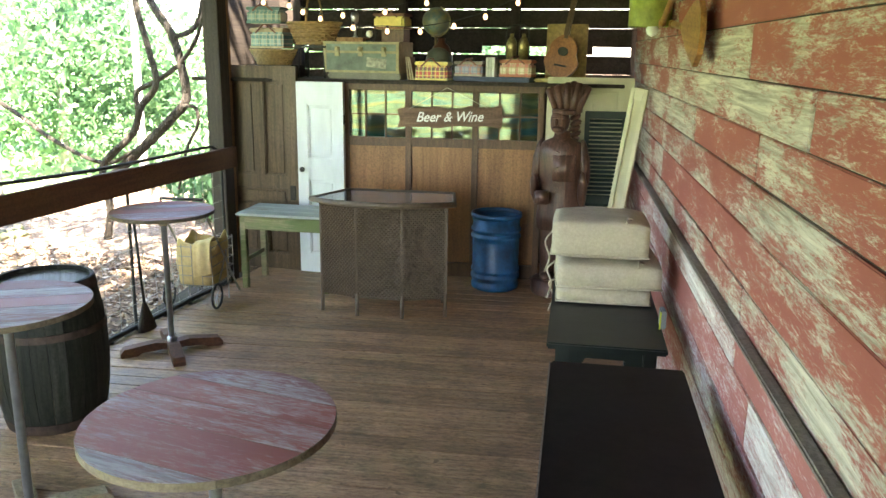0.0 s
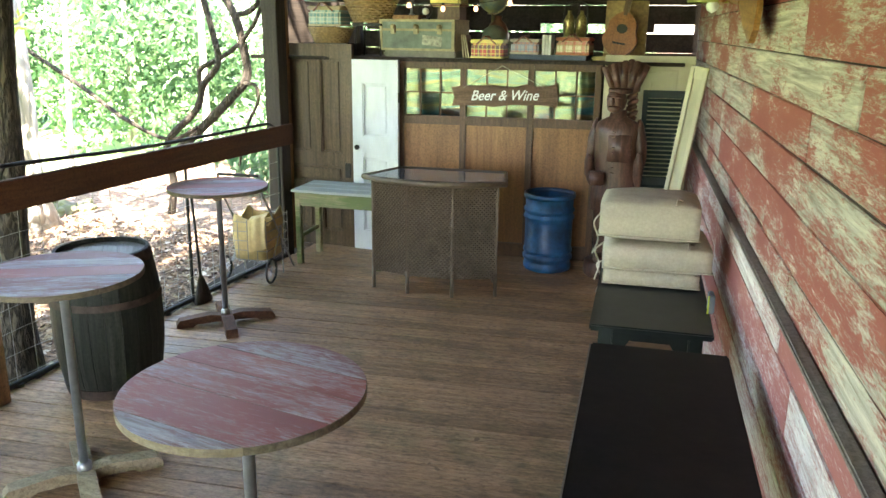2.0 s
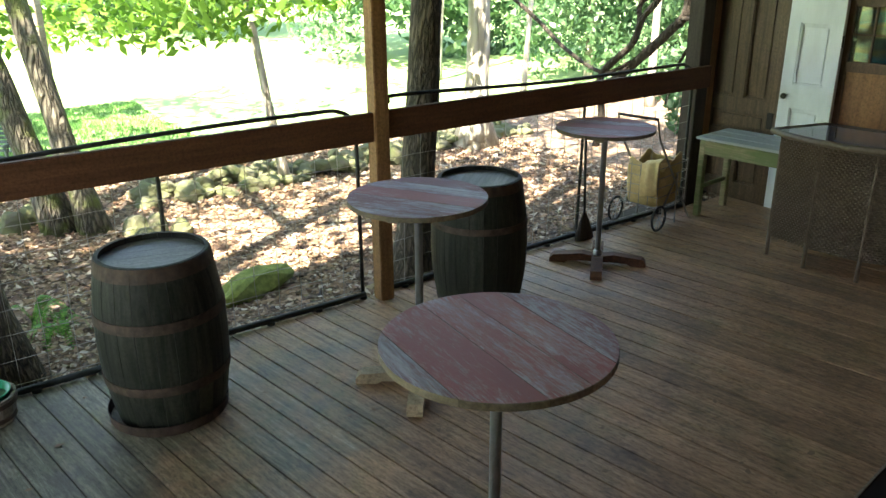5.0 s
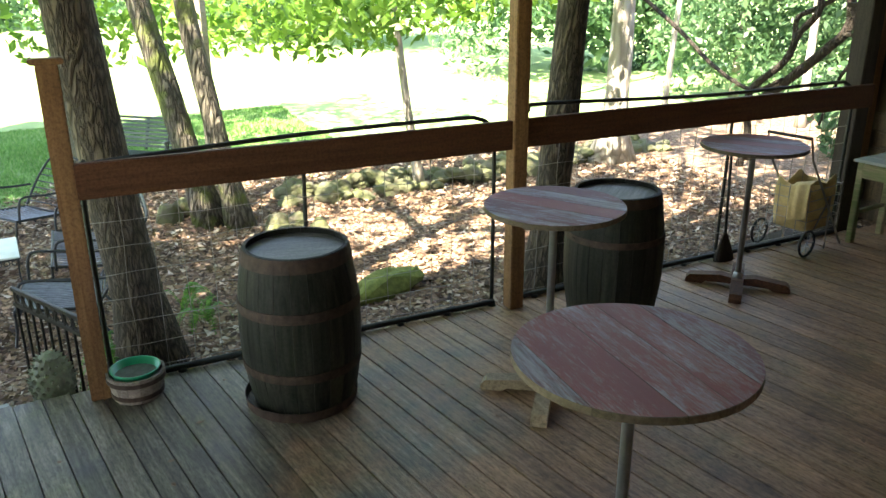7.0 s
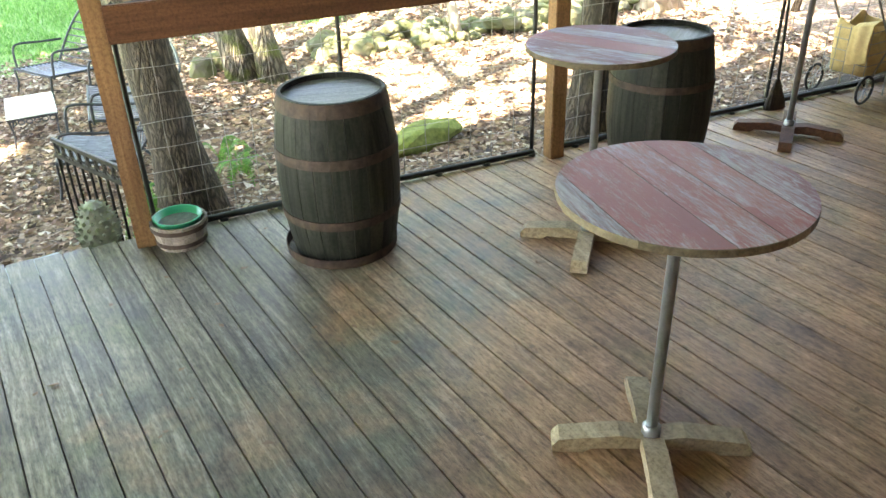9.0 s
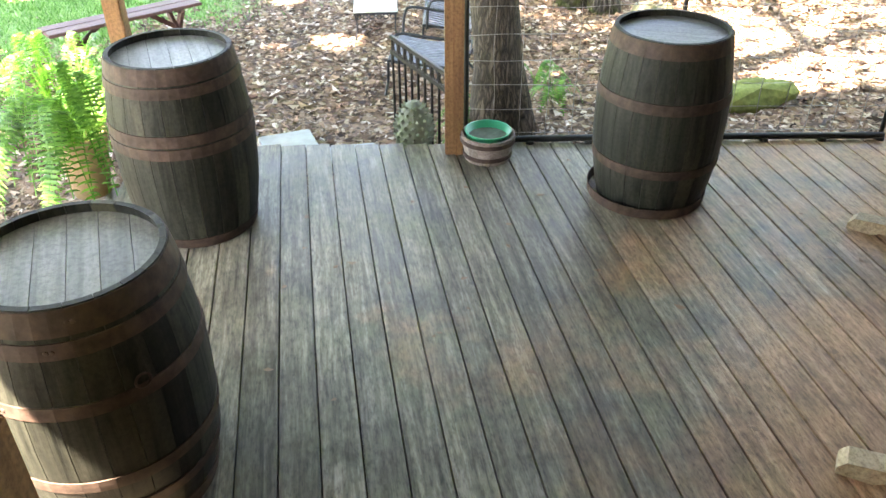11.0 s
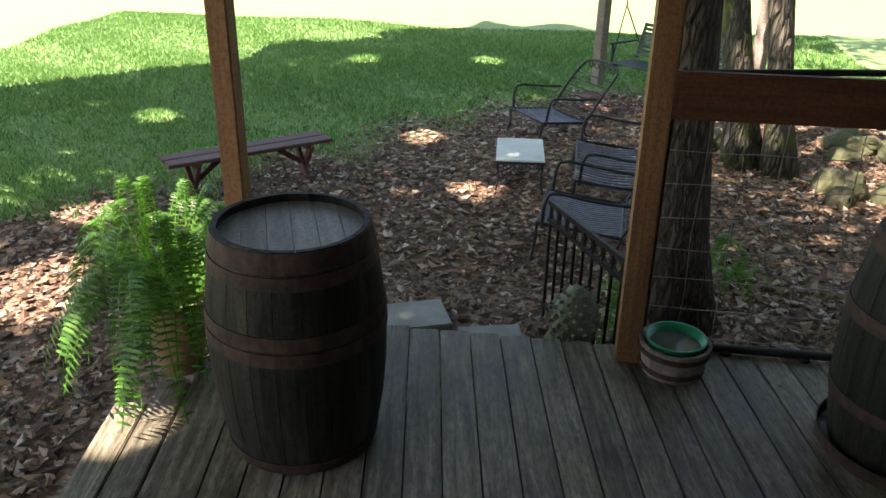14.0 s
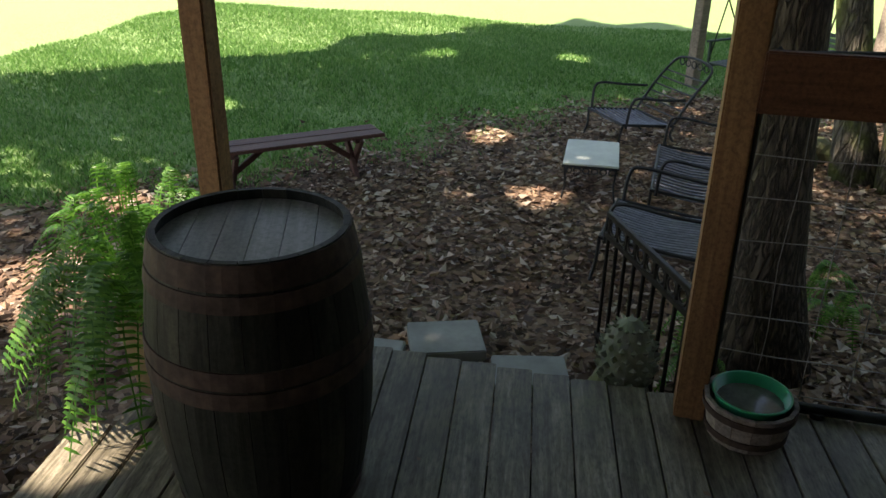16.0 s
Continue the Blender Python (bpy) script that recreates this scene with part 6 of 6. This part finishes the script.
for pl, r0 in strands:
    line = smooth_line(pl, 6)
    part("stem", tube(line, [r0 * (1 - 0.3 * i / len(line)) * (1 + 0.15 * noise.noise((i * 0.7, r0 * 99, 0))) for i in range(len(line))], 9), VINEBARK, vine, smooth=True)

# woods and shrubs all round
rng = random.Random(5)
blobs = []
for i in range(46):
    x = rng.uniform(-13, 1.0)
    y = rng.uniform(11.5, 17) - max(0, -x - 6) * 0.35
    blobs.append(((x, y, rng.uniform(0.2, 3.6)), (rng.uniform(0.9, 1.6), rng.uniform(0.8, 1.4), rng.uniform(0.6, 1.2)), 850))
for x, y in ((-0.9, 8.6), (-1.4, 9.6), (-2.6, 9.9), (-0.6, 9.6)):
    blobs.append(((x, y, rng.uniform(0.0, 0.5)), (0.7, 0.6, 0.55), 700))
v, f = leaves(blobs, 0.085, 31)
cloud("shrubs", v, f, LEAFDARK, "dense sunlit green shrubs at the wood's edge", "shrubs")
blobs = []
for i in range(60):
    a = rng.uniform(0, 1)
    x, y = (-11 - 24 * a, 11.5 - 7 * a + rng.uniform(-1, 3)) if i < 34 else (-34 - rng.uniform(0, 6), 6 - 34 * rng.random())
    blobs.append(((x, y, rng.uniform(0.3, 5.0)), (2.0, 2.0, 1.5), 700))
v, f = leaves(blobs, 0.17, 32)
cloud("far_woods", v, f, LEAFDARK, "far line of woods behind the lawn", "woods")

# unseen overhead canopy added for dappled shade, thinned where that ends on the lawn
K = (SUN.x / SUN.z, SUN.y / SUN.z)


SUN_GAPS = ((0.66, -2.06, -0.137, 0.26),
            (-0.69, -3.33, -0.28, 0.42),
            (-2.73, -0.92, -0.28, 0.24),
            (-4.15, -1.54, -0.28, 0.26),
            (-4.38, -4.38, -0.28, 0.25),
            (-7.41, -2.86, -0.28, 0.25),
            (-7.8, -1.23, -0.28, 0.25),
            (-1.75, -3.57, -0.28, 0.26))      # gaps that let sun through to the ground: x, y, z, radius


def canopy_keep(P):
    h = P[:, 2] - GROUND
    sx, sy = P[:, 0] - K[0] * h, P[:, 1] - K[1] * h
    scallop = 1.6 * np.sin(sx * 1.7 + sy * 0.6) + 1.1 * np.sin(3.1 * sy - sx)
    ok = (3.9 * (sx + 6) + 4.9 * (sy + 5.8) + scallop > 0) & (sx > -11.0 + 0.2 * scallop)
    h2 = P[:, 2] - 0.45
    bx_, by_ = P[:, 0] - K[0] * h2, P[:, 1] - K[1] * h2
    # opening cut so that sun reaches the side of barrel b1
    ok &= np.hypot(bx_ - 2.68, by_ + 1.22) > 0.55
    for px, py, pz, pr in SUN_GAPS:
        hz = P[:, 2] - pz
        ok &= np.hypot(P[:, 0] - K[0] * hz - px, P[:, 1] - K[1] * hz - py) > pr
    # opening cut for the sun on the potted fern
    ok &= np.hypot(bx_ - 0.05, by_ + 2.05) > 0.34
    return ok


blobs = []
for i in range(430):
    # over the garden, over the lawn's edge, over the deck's open side
    x, y = (rng.uniform(-13, 6), rng.uniform(-12, 6)) if i < 120 else (rng.uniform(-11, -1), rng.uniform(-11, -2)) if i < 330 else (rng.uniform(-0.8, 5.5), rng.uniform(-8, -2.5))
    blobs.append(((x, y, rng.uniform(5.6, 8.0)), (1.35, 1.35, 0.45), 215))
v, f = leaves(blobs, 0.13, 33, canopy_keep)
cloud("shade_canopy", v, f, LEAF, "unseen leafy canopy added overhead to cast dappled shade", "canopy")

# stones, fern and plants
rg = random.Random(12)
for i in range(110):
    u = (i + 0.5 * rg.random()) / 110
    x = -4.25 - 0.5 * u + rg.uniform(-0.3, 0.3)
    y = 2.3 + 5.8 * u
    s = rg.uniform(0.06, 0.16)
    rock("rock", x, y, ground_height(x, y) - 0.02 + (0.10 if i % 4 == 1 and s < 0.13 else 0.0), s * rg.uniform(0.9, 1.6), s, s * rg.uniform(0.6, 1.0), i * 1.7, "rough mossy limestone rock in a loose row", group="row of rocks")
for i, (x, y, s) in enumerate(((-3.35, 1.95, 0.12), (-3.2, 2.12, 0.1), (-3.45, 2.2, 0.1), (-3.0, 1.95, 0.1), (-4.1, 1.0, 0.13), (-4.3, 1.2, 0.12), (-3.15, 2.35, 0.1))):
    rock("rock", x, y, ground_height(x, y) - 0.02, s, s * 1.1, s * 1.2, 60 + i * 1.3, "pale knobbly limestone rock at the tree foot", group="rocks at the tree")
MOSS = plain("bright_moss", (0.13, 0.17, 0.03), 0.95, 0, 0.4, 20.0, 0.5, (0.20, 0.24, 0.06))
rock("rock", -1.35, 2.30, GROUND - 0.03, 0.17, 0.36, 0.13, 77, "long rock covered in bright green moss", MOSS)

FERN = leafy("fern_green", [(0.0, (0.03, 0.13, 0.012)), (0.5, (0.07, 0.23, 0.025)), (1.0, (0.15, 0.35, 0.05))], 0.45, 0.4)


def frond(base, out, length, rise, seed):
    """An arching frond with two rows of leaflets."""
    rg_ = random.Random(seed)
    droop = rg_.uniform(-0.25, 0.75)
    sway = rg_.uniform(-0.12, 0.12)
    verts, faces = [], []
    n = 34
    d = Vector((math.cos(out), math.sin(out), 0))
    side0 = Vector((-d.y, d.x, 0))
    pts = []
    for i in range(n + 1):
        u = i / n
        pts.append(Vector(base) + d * (length * (u - 0.18 * u * u)) + Vector((0, 0, rise * (1.9 * u) - (rise * 1.9 + length * droop) * u * u)) + side0 * (0.04 * math.sin(u * 3 + seed) + sway * u * u))
    for i in range(2, n):
        u = i / n
        tan = (pts[i + 1] - pts[i - 1]).normalized() if i < n else d
        side = tan.cross(Vector((0, 0, 1)))
        side = side.normalized() if side.length > 1e-3 else side0
        upv = side.cross(tan)
        w = 0.056 * math.sin(math.pi * min(1, 0.15 + 0.85 * (1 - u) ** 0.7)) * (length / 0.7) + 0.012
        for s in (-1, 1):
            tip = pts[i] + side * s * w + tan * w * 0.25 - upv * w * 0.2 + Vector((0, 0, rg_.uniform(-0.006, 0.006)))
            k = len(verts)
            hw = length / n * 0.36
            verts += [pts[i] - tan * hw, pts[i] + side * s * w * 0.55 - tan * hw * 0.9, tip, pts[i] + side * s * w * 0.55 + tan * hw * 0.9, pts[i] + tan * hw]
            faces.append((k, k + 1, k + 2, k + 3, k + 4))
    for i in range(n):                       # the stalk
        k = len(verts)
        verts += [pts[i] - side0 * 0.003, pts[i] + side0 * 0.003, pts[i + 1] + side0 * 0.003, pts[i + 1] - side0 * 0.003]
        faces.append((k, k + 1, k + 2, k + 3))
    me = bpy.data.meshes.new("frond")
    me.from_pydata([tuple(q) for q in verts], [], faces)
    me.materials.append(FERN)
    return me


fern = thing("potted_fern", "big arching green fern in a clay pot beside the step", "fern", pose(0.19, -2.02, -0.137))
part("pot", lathe([(0.10, 0), (0.13, 0.22), (0.15, 0.32), (0.15, 0.36), (0.13, 0.36), (0.12, 0.28), (0.001, 0.28)], 24), plain("tan_clay", (0.33, 0.24, 0.13), 0.85), fern, smooth=True)
rf = random.Random(3)
for i in range(88):
    a = 2.4 * i + rf.uniform(-0.3, 0.3)
    tall = rf.random()
    ob = new("frond", frond((0.06 * math.cos(a), 0.06 * math.sin(a), 0.30), a, 0.66 - 0.34 * tall, 0.40 + 0.85 * tall, i))
    ob.parent = fern
for i, (x, y, n) in enumerate(((-1.45, 0.85, 10), (-0.75, 0.12, 8), (-1.2, 0.15, 8), (-1.7, 0.75, 8))):
    pl = thing("fern", "low light green fern growing by the tree", "fern", pose(x, y, ground_height(x, y)), "wild ferns")
    for k in range(n):
        ob = new("frond", frond((0, 0, 0), rf.uniform(0, 6.28), rf.uniform(0.22, 0.36), rf.uniform(0.25, 0.45), 100 + i * 20 + k))
        ob.parent = pl

# leaf litter and grass
DEAD = leafy("dead_leaves", [(0.0, (0.035, 0.022, 0.016)), (0.4, (0.16, 0.095, 0.06)), (0.75, (0.33, 0.22, 0.14)), (1.0, (0.54, 0.47, 0.39))], 0.75, 0.1)
rng2 = np.random.default_rng(40)


def on_ground(n, x0, x1, y0, y1, test):
    x, y = rng2.uniform(x0, x1, n), rng2.uniform(y0, y1, n)
    m_ = test(x, y)
    return x[m_], y[m_]


def lawn(x, y):
    e = x + 1.1 * np.minimum(y, 0.1) + 0.35 * np.sin(x * 1.9 + y) + 0.25 * np.sin(4.3 * y - 2.1 * x)
    return e + rng2.normal(0, 0.35, len(x)) < -6.3


x, y = on_ground(105000, -6.5, 2.2, -4.5, 7.5, lambda x, y: ~lawn(x, y) & ((x < -0.12) | (y * 0.9895 - x * 0.1443 < -2.4)))
n = len(x)
z = np.array([ground_height(a, b) for a, b in zip(x, y)]) + 0.004 + rng2.random(n) * 0.015
a = rng2.uniform(0, 2 * math.pi, n)
s = (0.013 + 0.036 * rng2.random(n) ** 2)
curl = rng2.uniform(-0.5, 0.9, n) * s
c_, s_ = np.cos(a), np.sin(a)
ts = rng2.uniform(-0.5, 0.5, n) * s
V = np.stack([np.stack([x + c_ * s, y + s_ * s, z + curl], 1), np.stack([x - s_ * s * 0.6, y + c_ * s * 0.6, z + ts], 1), np.stack([x - c_ * s, y - s_ * s, z + np.abs(curl) * 0.4], 1), np.stack([x + s_ * s * 0.6, y - c_ * s * 0.6, z - ts * 0.3], 1)], 1).reshape(-1, 3)
cloud("leaf_litter", V.tolist(), np.arange(4 * n).reshape(-1, 4).tolist(), DEAD, "brown dry fallen leaves covering the ground", "leaf litter")
GRASS = leafy("grass_blades", [(0.0, (0.06, 0.17, 0.035)), (0.6, (0.14, 0.33, 0.075)), (1.0, (0.28, 0.46, 0.16))], 0.6, 0.35)
x, y = on_ground(230000, -10.5, -1.5, -8.0, 4.0, lambda x, y: lawn(x, y))
n = len(x)
z = np.array([ground_height(a, b) for a, b in zip(x, y)]) - 0.005
a = rng2.uniform(0, 2 * math.pi, n)
h = 0.025 + 0.04 * rng2.random(n)
w = 0.006 + 0.005 * rng2.random(n)
lx, ly = rng2.normal(0, 0.025, n), rng2.normal(0, 0.025, n)
c_, s_ = np.cos(a) * w, np.sin(a) * w
V = np.stack([np.stack([x - c_, y - s_, z], 1), np.stack([x + c_, y + s_, z], 1), np.stack([x + lx, y + ly, z + h], 1)], 1).reshape(-1, 3)
cloud("grass", V.tolist(), np.arange(3 * n).reshape(-1, 3).tolist(), GRASS, "short green mown lawn grass", "grass")

# fallen leaves and chips on the deck
for i in range(170):
    x, y = 3.4 * rf.random() ** 1.3, rf.uniform(-1.2, 6.4)
    s = rf.uniform(0.007, 0.022)
    bm = bmesh.new()
    a = rf.uniform(0, 6.28)
    vs = [bm.verts.new((s * r * math.cos(a + k), s * r * math.sin(a + k), 0.001 + rf.uniform(0.0, 0.4) * s)) for k, r in ((0, 1.3), (0.9, 0.6), (2.0, 0.9), (3.14, 1.2), (4.2, 0.8), (5.4, 0.6))]
    bm.faces.new(vs)
    lf = tagged(part("fallen_leaf", bm, DEAD), "dry fallen leaf on the deck boards", "leaf", "leaves on the deck")
    lf.matrix_basis = pose(x, y, 0.002)

# ---------------------------------------------------------------- pieces of floor and wall
random.seed(11)
TURN = 8.3
cs, sn = math.cos(radians(TURN)), math.sin(radians(TURN))
V0, V1 = -1.814, 7.4
for i in range(int((V1 - V0) / BOARD_W)):
    v = V0 + BOARD_W * (i + 0.5)
    u0 = (-0.10 + v * sn) / cs + random.uniform(-0.006, 0.006)
    u1 = (4.75 + v * sn) / cs if v < -0.2 else u0 + 4.75 - max(0.0, v - 0.5) * 0.09
    bm = box((u1 - u0, BOARD_W - 0.005, 0.03), ((u1 - u0) / 2, 0, -0.0155), bevel=0.003)
    p = part("floor_board", bm, DECK, floor)
    p.matrix_basis = pose(u0 * cs - v * sn, u0 * sn + v * cs, random.uniform(-0.0015, 0.0015), random.uniform(-0.3, 0.3), 0, TURN)

z = 0.0
while z < 2.95:
    h = random.choice((0.17, 0.2, 0.22, 0.24, 0.19))
    if z < 1.15 < z + h:
        h = 1.15 - z
    y = WALL_FROM + random.uniform(0, 0.01)
    while y < WALL_TO:
        ln = random.uniform(1.2, 3.0)
        if WALL_TO - y - ln < 0.6:
            ln = WALL_TO - y
        proud = 0.0 if z < 1.14 else 0.022
        bm = box((0.028, ln - 0.006, h - 0.006), bevel=0.004)
        p = part("plank", bm, PINKWALL if z < 1.14 else REDWALL, wall_east)
        p.matrix_basis = pose(0.03 + proud + random.uniform(-0.004, 0.004), y + ln / 2, z + h / 2, 0, random.uniform(-1.2, 1.2), random.uniform(-0.12, 0.12))
        y += ln
    z += h
